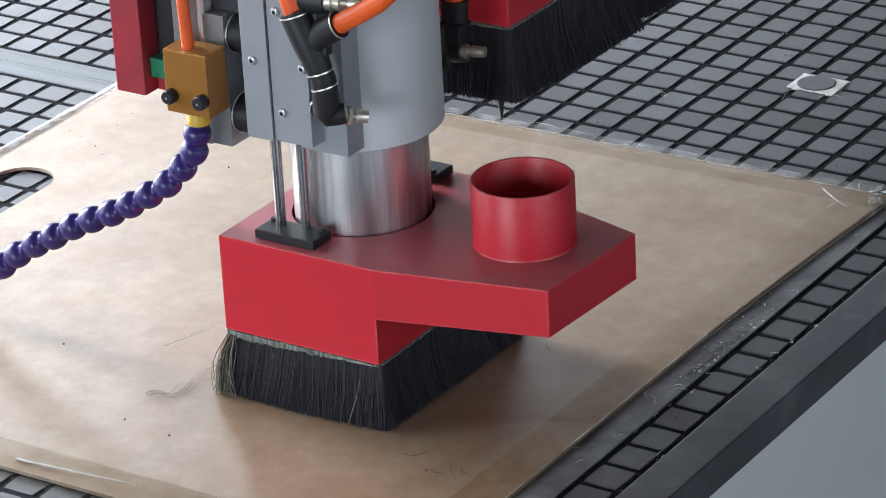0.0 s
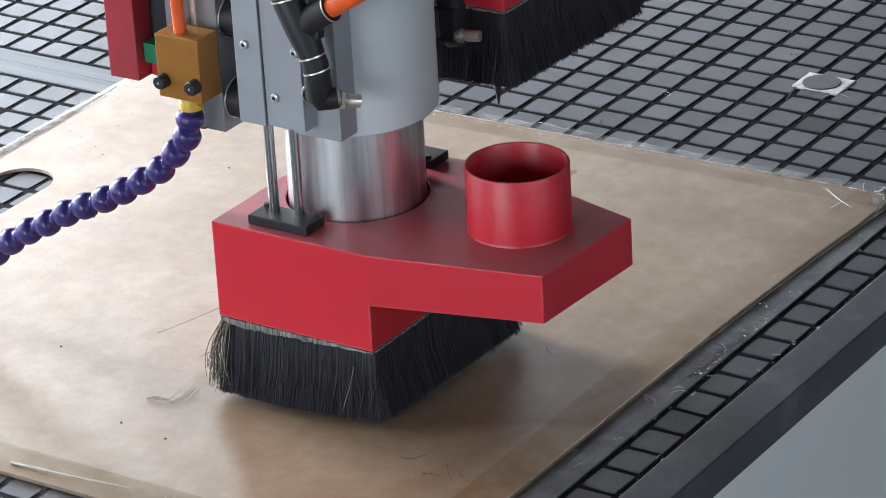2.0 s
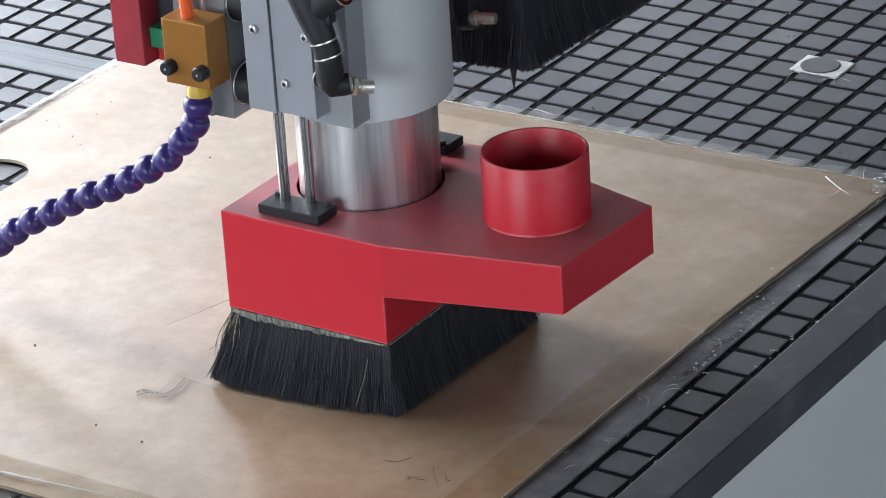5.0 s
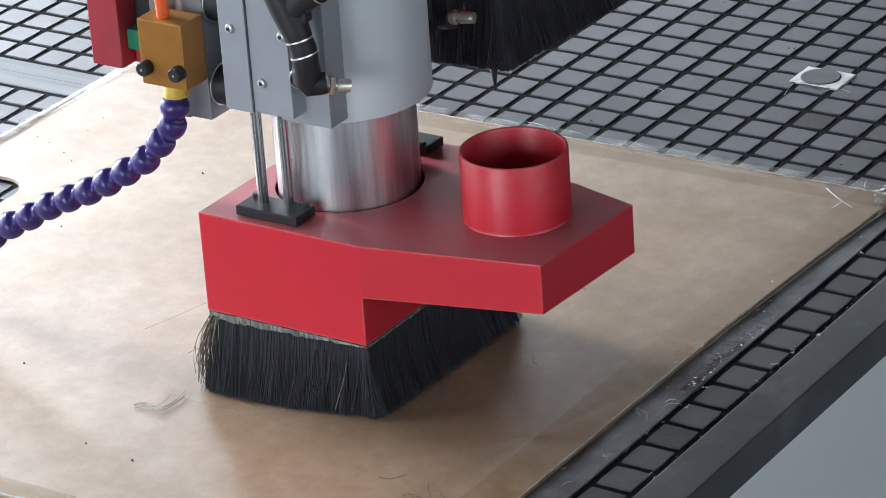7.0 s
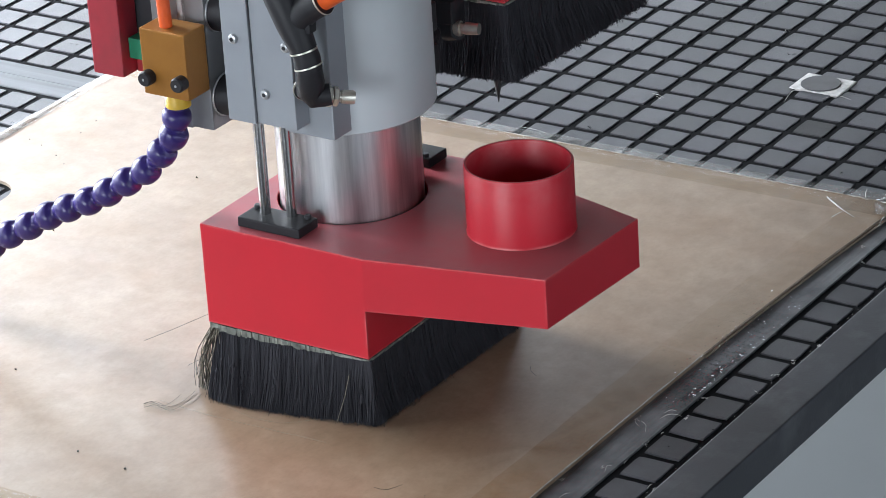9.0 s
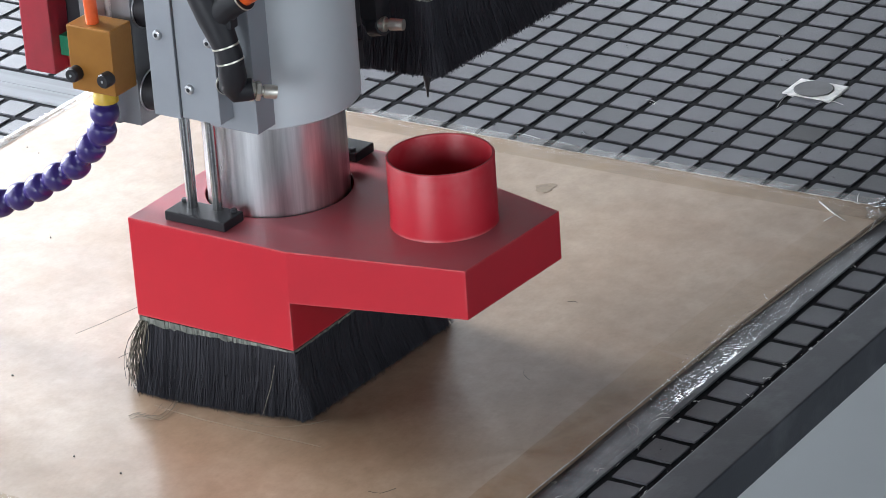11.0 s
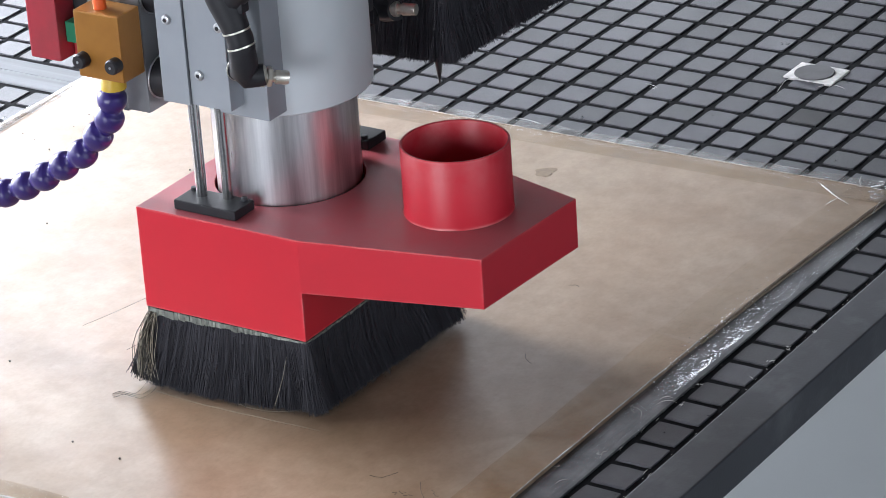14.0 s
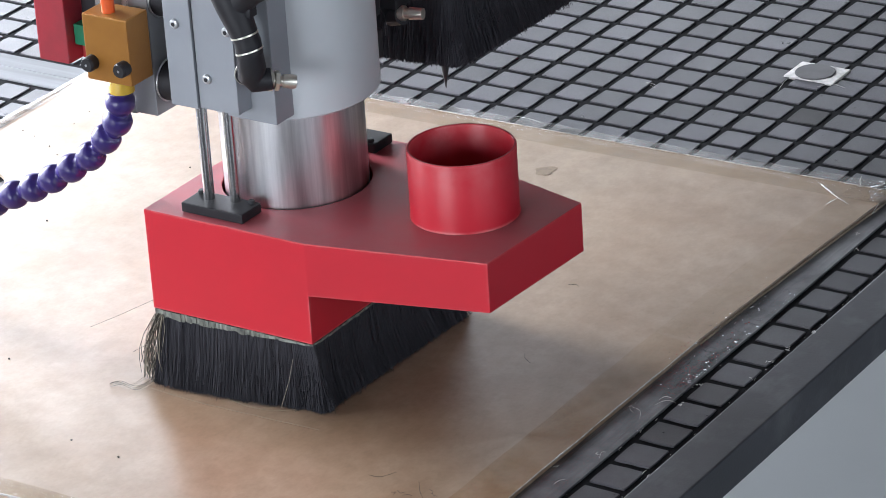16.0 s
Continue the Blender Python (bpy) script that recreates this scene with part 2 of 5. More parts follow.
def board_material():
    """Smooth hardboard: cloudy brown stains, fine fibre specks and a waxy gloss."""
    m = bpy.data.materials.new("brown_hardboard")
    m.use_nodes = True
    nt = m.node_tree
    bs = nt.nodes["Principled BSDF"]
    co = nt.nodes.new("ShaderNodeTexCoord")

    def tex(scale, detail, rough=0.6, stretch=None):
        n = nt.nodes.new("ShaderNodeTexNoise")
        n.inputs["Scale"].default_value, n.inputs["Detail"].default_value, n.inputs["Roughness"].default_value = scale, detail, rough
        vec = co.outputs["Object"]
        if stretch:
            mp = nt.nodes.new("ShaderNodeMapping")
            mp.inputs["Scale"].default_value = stretch
            nt.links.new(vec, mp.inputs[0])
            vec = mp.outputs[0]
        nt.links.new(vec, n.inputs["Vector"])
        return n.outputs["Fac"]

    def ramp(fac, a, b, lo, hi):
        r = nt.nodes.new("ShaderNodeValToRGB")
        r.color_ramp.elements[0].position, r.color_ramp.elements[1].position = lo, hi
        r.color_ramp.elements[0].color, r.color_ramp.elements[1].color = (*a, 1), (*b, 1)
        nt.links.new(fac, r.inputs[0])
        return r.outputs[0]

    def times(a, b):
        mx = nt.nodes.new("ShaderNodeMix")
        mx.data_type, mx.blend_type = "RGBA", "MULTIPLY"
        mx.inputs[0].default_value = 1
        nt.links.new(a, mx.inputs[6])
        nt.links.new(b, mx.inputs[7])
        return mx.outputs[2]

    base = ramp(tex(5, 6, 0.65), (0.290, 0.188, 0.116), (0.370, 0.275, 0.193), 0.34, 0.62)
    cloud = ramp(tex(17, 9, 0.74), (0.80, 0.77, 0.74), (1, 1, 1), 0.30, 0.62)
    speck = ramp(tex(320, 3, 0.7, (1, 0.45, 1)), (0.92, 0.915, 0.91), (1, 1, 1), 0.33, 0.55)
    blot = ramp(tex(52, 6, 0.7), (0.86, 0.84, 0.82), (1, 1, 1), 0.36, 0.6)
    nt.links.new(times(times(times(base, cloud), blot), speck), bs.inputs["Base Color"])
    rr = nt.nodes.new("ShaderNodeMapRange")
    rr.inputs["From Min"].default_value, rr.inputs["From Max"].default_value = 0.3, 0.7
    rr.inputs["To Min"].default_value, rr.inputs["To Max"].default_value = 0.30, 0.40
    bs.inputs["Specular IOR Level"].default_value = 0.9
    nt.links.new(tex(18, 6, 0.65), rr.inputs["Value"])
    nt.links.new(rr.outputs[0], bs.inputs["Roughness"])
    bp = nt.nodes.new("ShaderNodeBump")
    bp.inputs["Strength"].default_value, bp.inputs["Distance"].default_value = 0.08, 0.0006
    nt.links.new(tex(420, 3), bp.inputs["Height"])
    nt.links.new(bp.outputs[0], bs.inputs["Normal"])
    return m


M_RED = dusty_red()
M_POST = mat("grimy_red_paint", (0.36, 0.018, 0.034), 0.45, scale=22, second=(0.20, 0.020, 0.030), amount=0.9, bump=0.1)
M_REDIN = mat("red_paint_dull", (0.40, 0.02, 0.028), 0.55, scale=20, bump=0.1)
# dark upright streaks in the colour stand in for reflections
M_STEEL = mat("turned_steel", (0.83, 0.83, 0.85), 0.33, 0.95, scale=40, second=(0.32, 0.32, 0.35), amount=0.5, bump=0.5, bump_scale=70, stretch=(1, 1, 0.05), rough_var=0.06)
M_ROD = mat("ground_steel_rod", (0.66, 0.66, 0.66), 0.16, 1.0, scale=60, stretch=(1, 1, 0.1))
M_ALU = mat("grey_anodised_plate", (0.285, 0.305, 0.335), 0.42, 0.1, scale=16, second=(0.26, 0.278, 0.306), bump=0.08, bump_scale=700, rough_var=0.07)
M_BODY = mat("grey_spindle_paint", (0.525, 0.56, 0.59), 0.52, 0.0, scale=12, second=(0.49, 0.525, 0.555), bump=0.06, bump_scale=600)
M_CAR = mat("bare_dark_alloy", (0.20, 0.205, 0.22), 0.42, 0.4, scale=18, second=(0.17, 0.175, 0.185), bump=0.1)
M_DARK = mat("dark_grey_metal", (0.05, 0.053, 0.06), 0.45, 0.4, scale=20, bump=0.1)
M_BLACK = mat("black_plastic", (0.019, 0.019, 0.023), 0.5, spec=0.35, scale=40, bump=0.06)
M_BRISTLE = mat("black_bristle", (0.046, 0.046, 0.055), 0.7, scale=60, second=(0.041, 0.041, 0.049), spec=0.14, random_shade=0.05, island=True)
M_PALE = mat("pale_worn_bristle", (0.33, 0.30, 0.24), 0.5, scale=300)
M_GLUE = mat("grey_glue_line", (0.23, 0.25, 0.22), 0.6, scale=160, second=(0.09, 0.10, 0.09), bump=0.6, bump_scale=300, random_shade=0.4, island=True)
M_ORANGE = mat("orange_hose", (0.80, 0.115, 0.02), 0.35, scale=30)
M_OCHRE = mat("ochre_anodised_block", (0.32, 0.140, 0.024), 0.40, 0.3, scale=25, second=(0.27, 0.115, 0.019), bump=0.1)
M_YELLOW = mat("yellow_nozzle", (0.62, 0.40, 0.03), 0.45, scale=40)
M_BLUE = mat("violet_blue_plastic", (0.030, 0.018, 0.135), 0.36, scale=60, second=(0.024, 0.014, 0.11), bump=0.05)
M_BRASS = mat("nickel_brass", (0.80, 0.77, 0.70), 0.34, 0.85, scale=90, second=(0.66, 0.63, 0.55))
M_SCREW = mat("bright_zinc_screw", (0.50, 0.51, 0.53), 0.32, 0.6, scale=200)
M_GREEN = mat("green_connector", (0.01, 0.20, 0.10), 0.5, scale=40)
M_TILE = mat("dark_phenolic_tile", (0.063, 0.063, 0.074), 0.32, scale=55, second=(0.036, 0.036, 0.043), amount=0.8, bump=0.25, bump_scale=900, rough_var=0.05, random_shade=0.28, spec=0.37, place=True)
M_TILES = mat("dark_phenolic_tiles", (0.063, 0.063, 0.074), 0.32, scale=55, second=(0.036, 0.036, 0.043), amount=0.8, bump=0.25, bump_scale=900, rough_var=0.05, random_shade=0.28, spec=0.37, place=True, island=True)
M_TILE_DARK = mat("stained_phenolic_tile", (0.030, 0.030, 0.033), 0.5, scale=40, second=(0.022, 0.022, 0.024), bump=0.3, bump_scale=900)
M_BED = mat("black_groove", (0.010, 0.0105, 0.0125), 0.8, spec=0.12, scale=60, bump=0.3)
M_EDGE = smeared(mat("dark_phenolic_border", (0.066, 0.069, 0.080), 0.46, scale=22, second=(0.034, 0.036, 0.043), spec=0.4, amount=0.8, bump=0.25, rough_var=0.08), (0.16, 0.165, 0.175), 0.55)
M_BAR = mat("aluminium_bar", (0.19, 0.20, 0.215), 0.6, 0.0, scale=20, stretch=(0.2, 4, 1))
M_MDF = board_material()
M_PALE_SIDE = mat("pale_hardboard_side", (0.40, 0.32, 0.255), 0.8, scale=60, second=(0.24, 0.18, 0.135), amount=0.8, bump=0.5)
M_FILLER = smeared(mat("smudged_phenolic_strip", (0.085, 0.087, 0.097), 0.38, scale=30, second=(0.040, 0.041, 0.047), amount=0.8, bump=0.25, rough_var=0.1), (0.26, 0.265, 0.275), 0.75, 0.36)
M_DISC = mat("dull_grey_disc", (0.10, 0.10, 0.104), 0.5, scale=60, second=(0.08, 0.08, 0.083))
M_PALEBAR = mat("pale_plastic_channel", (0.46, 0.44, 0.44), 0.5, scale=20, second=(0.40, 0.385, 0.39))
M_PLATE = mat("worn_white_plate", (0.74, 0.73, 0.71), 0.35, scale=90, second=(0.4, 0.4, 0.39))
M_TAPE = tape_material()
M_FILM_DULL = tape_material(0.3, 0.03, 0.018, (0.97, 0.97, 0.965), 0.1)
M_FILM = tape_material(0.025, 0.55, 0.022, (0.98, 0.98, 0.975), 0.1)
M_TAPE_BROWN = tape_material(0.22, 0.012, 0.004, (0.855, 0.79, 0.715), clean_from=(0.02, 0.215))
M_TAPE_VEIL = tape_material(0.25, 0.03, 0.16, (0.94, 0.94, 0.94))
M_TAPE_HAZY = tape_material(0.2, 0.02, 0.035, (0.87, 0.855, 0.82))
M_TAPE_NEAR = tape_material(0.2, 0.02, 0.006, (0.80, 0.765, 0.705), patchy=0.3)
M_SHADE_STRIP = tape_material(0.3, 0.02, 0.05, (0.50, 0.485, 0.47), patchy=0.12)
M_SCRAP = tape_material(0.08, 0.22, 0.30, (0.95, 0.95, 0.95))
M_TAPE_WHITE = tape_material(0.25, 0.05, 0.3, (0.97, 0.97, 0.97))
# dark thin line: shaded gap beside the sheet, put into colour
M_EDGE_SHADE = mat("dark_edge_line", (0.13, 0.105, 0.085), 0.5, scale=90, second=(0.07, 0.058, 0.048), amount=0.7)
M_RIM = mat("milky_tape_rim", (0.52, 0.49, 0.46), 0.35, scale=90, second=(0.20, 0.185, 0.165), amount=0.7)
M_FLOOR = mat("grey_floor_paint", (0.66, 0.70, 0.715), 0.5, scale=1.3, second=(0.62, 0.66, 0.675), bump=0.1)
M_WALL = mat("hall_wall_paint", (0.17, 0.17, 0.17), 0.7, scale=1.0)
M_CEIL = mat("hall_ceiling_paint", (0.12, 0.12, 0.12), 0.8, scale=1.0)
M_DUST = mat("wood_dust", (0.26, 0.19, 0.128), 0.5, scale=200)
M_CHIP = mat("clear_plastic_shred", (0.60, 0.59, 0.57), 0.15, scale=200)
M_HAIR = mat("loose_bristle", (0.05, 0.045, 0.035), 0.5, scale=300)


# ---------------------------------------------------------------- mesh tools
def part(name, bm, material, parent=None, label="", smooth=None):
    me = bpy.data.meshes.new(name)
    bm.normal_update()
    bm.to_mesh(me)
    bm.free()
    me.materials.append(material)
    if smooth is not None:
        me.shade_smooth()
        me.set_sharp_from_angle(angle=radians(smooth))
    ob = new(name, me)
    if parent:
        ob.parent = parent
    if label:
        tagged(ob, label)
    return ob


def thing(name, label, category, at=(0, 0, 0), group="", kind=""):
    ob = new(name)
    ob.empty_display_size = 0.05
    ob.location = at
    return tagged(ob, label, category, group, kind)


def box(bm, x0, x1, y0, y1, z0, z1, bevel=0.0):
    r = bmesh.ops.create_cube(bm, size=1)
    for v in r["verts"]:
        v.co = Vector(((x0 + x1) / 2 + v.co.x * (x1 - x0), (y0 + y1) / 2 + v.co.y * (y1 - y0), (z0 + z1) / 2 + v.co.z * (z1 - z0)))
    if bevel:
        es = list({e for v in r["verts"] for e in v.link_edges})
        bmesh.ops.bevel(bm, geom=es, offset=bevel, segments=2, profile=0.6, affect="EDGES")
    return bm


def tube(bm, path, radius, n=12, cap=True, radii=None):
    """A round rod along a list of points."""
    pts = [Vector(q) for q in path]
    rings = []
    up = Vector((0.13, 0.21, 0.97))
    for i, q in enumerate(pts):
        d = (pts[min(i + 1, len(pts) - 1)] - pts[max(i - 1, 0)]).normalized()
        if abs(d.dot(up)) > 0.98:
            up = Vector((1, 0.1, 0))
        a = d.cross(up).normalized()
        b = d.cross(a)
        r = radii[i] if radii else radius
        rings.append([bm.verts.new(q + r * (math.cos(2 * math.pi * k / n) * a + math.sin(2 * math.pi * k / n) * b)) for k in range(n)])
    for u, w in zip(rings, rings[1:]):
        for k in range(n):
            bm.faces.new((u[k], u[(k + 1) % n], w[(k + 1) % n], w[k]))
    if cap:
        bm.faces.new(rings[0])
        bm.faces.new(rings[-1])
    bmesh.ops.recalc_face_normals(bm, faces=bm.faces)
    return bm


def bent(pts, n=5):
    """A smooth line through a few (x, y) or (x, y, z) points."""
    v = [Vector(q) for q in pts]
    v = [2 * v[0] - v[1], *v, 2 * v[-1] - v[-2]]
    line = []
    for a, b, c, d in zip(v, v[1:], v[2:], v[3:]):
        line += [0.5 * (2 * b + (c - a) * q + (2 * a - 5 * b + 4 * c - d) * q * q + (3 * b - a - 3 * c + d) * q ** 3) for q in (k / n for k in range(n))]
    return [tuple(q) for q in line] + [tuple(v[-2])]


def lathe(bm, cx, cy, profile, n=48, close=False):
    """Turn (radius, z) points about the upright axis through cx, cy."""
    rings = [[bm.verts.new((cx + r * math.cos(2 * math.pi * k / n), cy + r * math.sin(2 * math.pi * k / n), z)) for k in range(n)] for r, z in profile]
    pairs = list(zip(rings, rings[1:]))
    if close:
        pairs.append((rings[-1], rings[0]))
    else:
        bm.faces.new(rings[0])
        bm.faces.new(rings[-1])
    for u, w in pairs:
        for k in range(n):
            bm.faces.new((u[k], u[(k + 1) % n], w[(k + 1) % n], w[k]))
    bmesh.ops.recalc_face_normals(bm, faces=bm.faces)
    return bm


def sheet_with_holes(bm, outline, holes, z):
    edges = []
    loops = []
    for loop in [outline, *holes]:
        vs = [bm.verts.new((x, y, z)) for x, y in loop]
        loops.append(vs)
        edges += [bm.edges.new((vs[i], vs[(i + 1) % len(vs)])) for i in range(len(vs))]
    bmesh.ops.triangle_fill(bm, use_beauty=True, use_dissolve=False, edges=edges)
    return loops


def ring_points(cx, cy, r, n=40):
    return [(cx + r * math.cos(2 * math.pi * k / n), cy + r * math.sin(2 * math.pi * k / n)) for k in range(n)]


# ---------------------------------------------------------------- unseen hall added round the machine
def build_hall():
    bm = bmesh.new()
    box(bm, HALL_X0, HALL_X1, HALL_Y0, HALL_Y1, HALL_Z0 - 0.1, HALL_Z0)
    tagged(part("floor", bm, M_FLOOR), "grey painted concrete workshop floor", "floor", kind="structure")
    bm = bmesh.new()
    box(bm, HALL_X0, HALL_X1, HALL_Y0, HALL_Y1, HALL_Z1, HALL_Z1 + 0.1)
    tagged(part("ceiling", bm, M_CEIL), "plain grey unseen ceiling added over the machine", "ceiling", kind="structure")
    t = 0.2

    def wall(name, axis, at, a0, a1, wins=()):
        bm = bmesh.new()

        def piece(u0, u1, z0, z1):
            lo, hi = sorted((at, at + t if at >= 0 or name == "wall_inner" else at - t))
            if name == "wall_inner":
                lo, hi = at - t, at
            if axis == "x":
                box(bm, u0, u1, lo, hi, z0, z1)
            else:
                box(bm, lo, hi, u0, u1, z0, z1)

        u = a0
        for w0, w1, z0, z1 in sorted(wins):
            piece(u, w0, HALL_Z0, HALL_Z1)
            piece(w0, w1, HALL_Z0, z0)
            piece(w0, w1, z1, HALL_Z1)
            u = w1
        piece(u, a1, HALL_Z0, HALL_Z1)
        tagged(part(name, bm, M_WALL), "plain grey unseen wall added round the machine", "wall", kind="structure")
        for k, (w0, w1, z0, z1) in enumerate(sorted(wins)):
            # unseen frame, built only round an added lamp
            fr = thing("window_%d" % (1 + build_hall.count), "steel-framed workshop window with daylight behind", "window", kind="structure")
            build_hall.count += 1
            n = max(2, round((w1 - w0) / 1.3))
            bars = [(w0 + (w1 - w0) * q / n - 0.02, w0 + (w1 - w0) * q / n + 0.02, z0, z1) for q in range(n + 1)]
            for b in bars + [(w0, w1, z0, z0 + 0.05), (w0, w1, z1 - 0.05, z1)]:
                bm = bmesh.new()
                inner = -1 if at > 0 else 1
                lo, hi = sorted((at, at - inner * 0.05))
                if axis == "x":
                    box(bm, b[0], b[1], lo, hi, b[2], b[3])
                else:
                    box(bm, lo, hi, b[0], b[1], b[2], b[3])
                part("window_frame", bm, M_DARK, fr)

    build_hall.count = 0
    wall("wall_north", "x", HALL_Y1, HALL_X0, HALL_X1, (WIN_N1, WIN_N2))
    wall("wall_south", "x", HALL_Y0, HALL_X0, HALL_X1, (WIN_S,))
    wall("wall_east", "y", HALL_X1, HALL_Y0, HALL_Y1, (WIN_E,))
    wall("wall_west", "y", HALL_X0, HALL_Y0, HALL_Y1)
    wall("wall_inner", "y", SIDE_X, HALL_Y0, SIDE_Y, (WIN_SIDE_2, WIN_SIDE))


build_hall()

# ---------------------------------------------------------------- vacuum table
P = 0.04            # pitch of the grid
GAP = 0.0070        # groove width
SHEET_X0, SHEET_X1, SHEET_Y0, SHEET_Y1, SHEET_Z = -0.83, 0.055, -0.292, 0.564, 0.004
FAR_SKEW = 0.023    # the sheet's far edge runs slightly out of square


def long_edge(y):
    """The sheet's long edge beside the tiles bows slightly outwards."""
    return 0.0452 + 0.074 * max(0.0, y - 0.1) ** 2


SLOT = (-0.756, 0.034, 0.02, 0.208)   # centre x, radius, y from, y to
BAR_Y0, BAR_Y1 = 0.4445, 0.5005


def build_table():
    table = thing("vacuum_table", "black phenolic vacuum table milled into a square grid", "machine table", (0, 0, -0.85))
    def p(name, bm, material, label="", smooth=None):
        bmesh.ops.translate(bm, verts=bm.verts, vec=(0, 0, 0.85))
        return part(name, bm, material, table, label, smooth)
    bm = bmesh.new()
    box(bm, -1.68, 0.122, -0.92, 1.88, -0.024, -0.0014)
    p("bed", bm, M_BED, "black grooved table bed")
    bm = bmesh.new()
    box(bm, 0.122, 0.163, -0.92, 1.88, -0.034, 0.0, 0.0015)
    p("border", bm, M_EDGE, "smooth dark border along the table's edge")
    bm = bmesh.new()
    box(bm, -1.62, 0.02, -0.86, 1.82, -0.12, -0.0245)
    p("frame", bm, M_DARK)
    for x, y in ((-1.5, -0.75), (-0.05, -0.75), (-1.5, 1.7), (-0.05, 1.7)):
        bm = bmesh.new()
        box(bm, x - 0.06, x + 0.06, y - 0.06, y + 0.06, -0.85, -0.122, 0.004)
        p("leg", bm, M_DARK)
    for y0, y1 in ((BAR_Y0, 0.4725), (0.4735, BAR_Y1)):
        bm = bmesh.new()
        box(bm, -1.68, -0.60, y0, y1, -0.0014, 0.0006, 0.0006)
        p("joint_bar", bm, M_BAR, "smooth aluminium joint bar let into the table")
    bm = bmesh.new()
    box(bm, 0.0400, 0.0772, -0.9, 0.548, -0.0014, 0.0006, 0.0004)
    p("filler_strip", bm, M_FILLER, "dark filler between the tiles beside the sheet")
    # tiles: chipped square pads, a few different outlines
    rnd = random.Random(6)
    a = P / 2 - GAP / 2
    shapes = []
    for k in range(8):
        bm = bmesh.new()
        top, foot = [], []
        for side in range(4):
            c, d = (1, 0, -1, 0)[side], (0, 1, 0, -1)[side]
            for q in range(4):
                u = (-1 + 0.5 * q + (rnd.uniform(-0.12, 0.12) if q else 0.0)) * a
                cut = abs(rnd.gauss(0, 0.00035)) if q else rnd.uniform(0.0003, 0.0010)
                w = -(a - cut)
                u = max(u, -(a - cut)) if q == 0 else u
                x, y = c * u - d * w, d * u + c * w
                top.append(bm.verts.new((x, y, 0)))
                foot.append(bm.verts.new((x * 1.022, y * 1.022, -0.0014)))
        bm.faces.new(top)
        for q in range(16):
            bm.faces.new((top[q - 1], foot[q - 1], foot[q], top[q]))
        bmesh.ops.recalc_face_normals(bm, faces=bm.faces)
        if max(bm.faces, key=lambda f: f.calc_area()).normal.z < 0:
            bmesh.ops.reverse_faces(bm, faces=bm.faces)
        me = bpy.data.meshes.new("tile")
        bm.to_mesh(me)
        bm.free()
        me.materials.append(M_TILE)
        shapes.append(me)
    dark = shapes[0].copy()
    dark.materials[0] = M_TILE_DARK
    base = [([v.co.copy() for v in me.vertices], [tuple(q.vertices) for q in me.polygons]) for me in shapes]
    verts, faces = [], []
    rnd = random.Random(5)
    n = 0
    for i in range(-42, 3):
        for j in range(-23, 47):
            x, y = (i + 0.5) * P, (j + 0.5) * P
            if x < -0.60:
                x += 0.02
                y += 0.025 if y > 0.46 else 0.0005
                if 0.44 < y < 0.505:
                    continue
            hidden = SHEET_X0 + 0.05 < x < SHEET_X1 - 0.03 and SHEET_Y0 + 0.03 < y < SHEET_Y1 - 0.05
            if hidden and not (-0.84 < x < -0.66 and 0.0 < y < 0.28):
                continue
            near = (x > 0.03 and -0.2 < y < 0.62) or (0.56 < y < 0.94 and -0.42 < x < 0.1) or (-1.0 < x < -0.8 and 0.2 < y < 0.66) or (
                -0.46 < x < -0.26 and -0.34 < y < -0.24) or (-0.82 < x < -0.68 and 0.1 < y < 0.26)
            m = pose(x, y, rnd.uniform(-0.0002, 0.0002), rnd.gauss(0, 0.25), rnd.gauss(0, 0.25), rnd.gauss(0, 0.3))
            if near and n < 300:
                n += 1
                ob = new("tile", dark if abs(x + 0.10) < 0.01 and abs(y - 0.70) < 0.01 else rnd.choice(shapes))
                ob.parent = table
                ob.matrix_basis = pose(0, 0, 0.85) @ m
            else:
                k = len(verts)
                base_v, base_f = rnd.choice(base)
                verts += [m @ v + Vector((0, 0, 0.85)) for v in base_v]
                faces += [tuple(k + q for q in f) for f in base_f]
    rest = bpy.data.meshes.new("tiles")
    rest.from_pydata([tuple(v) for v in verts], [], faces)
    rest.materials.append(M_TILES)
    ob = new("tiles", rest)
    ob.parent = table
    tagged(ob, kind="stuff")


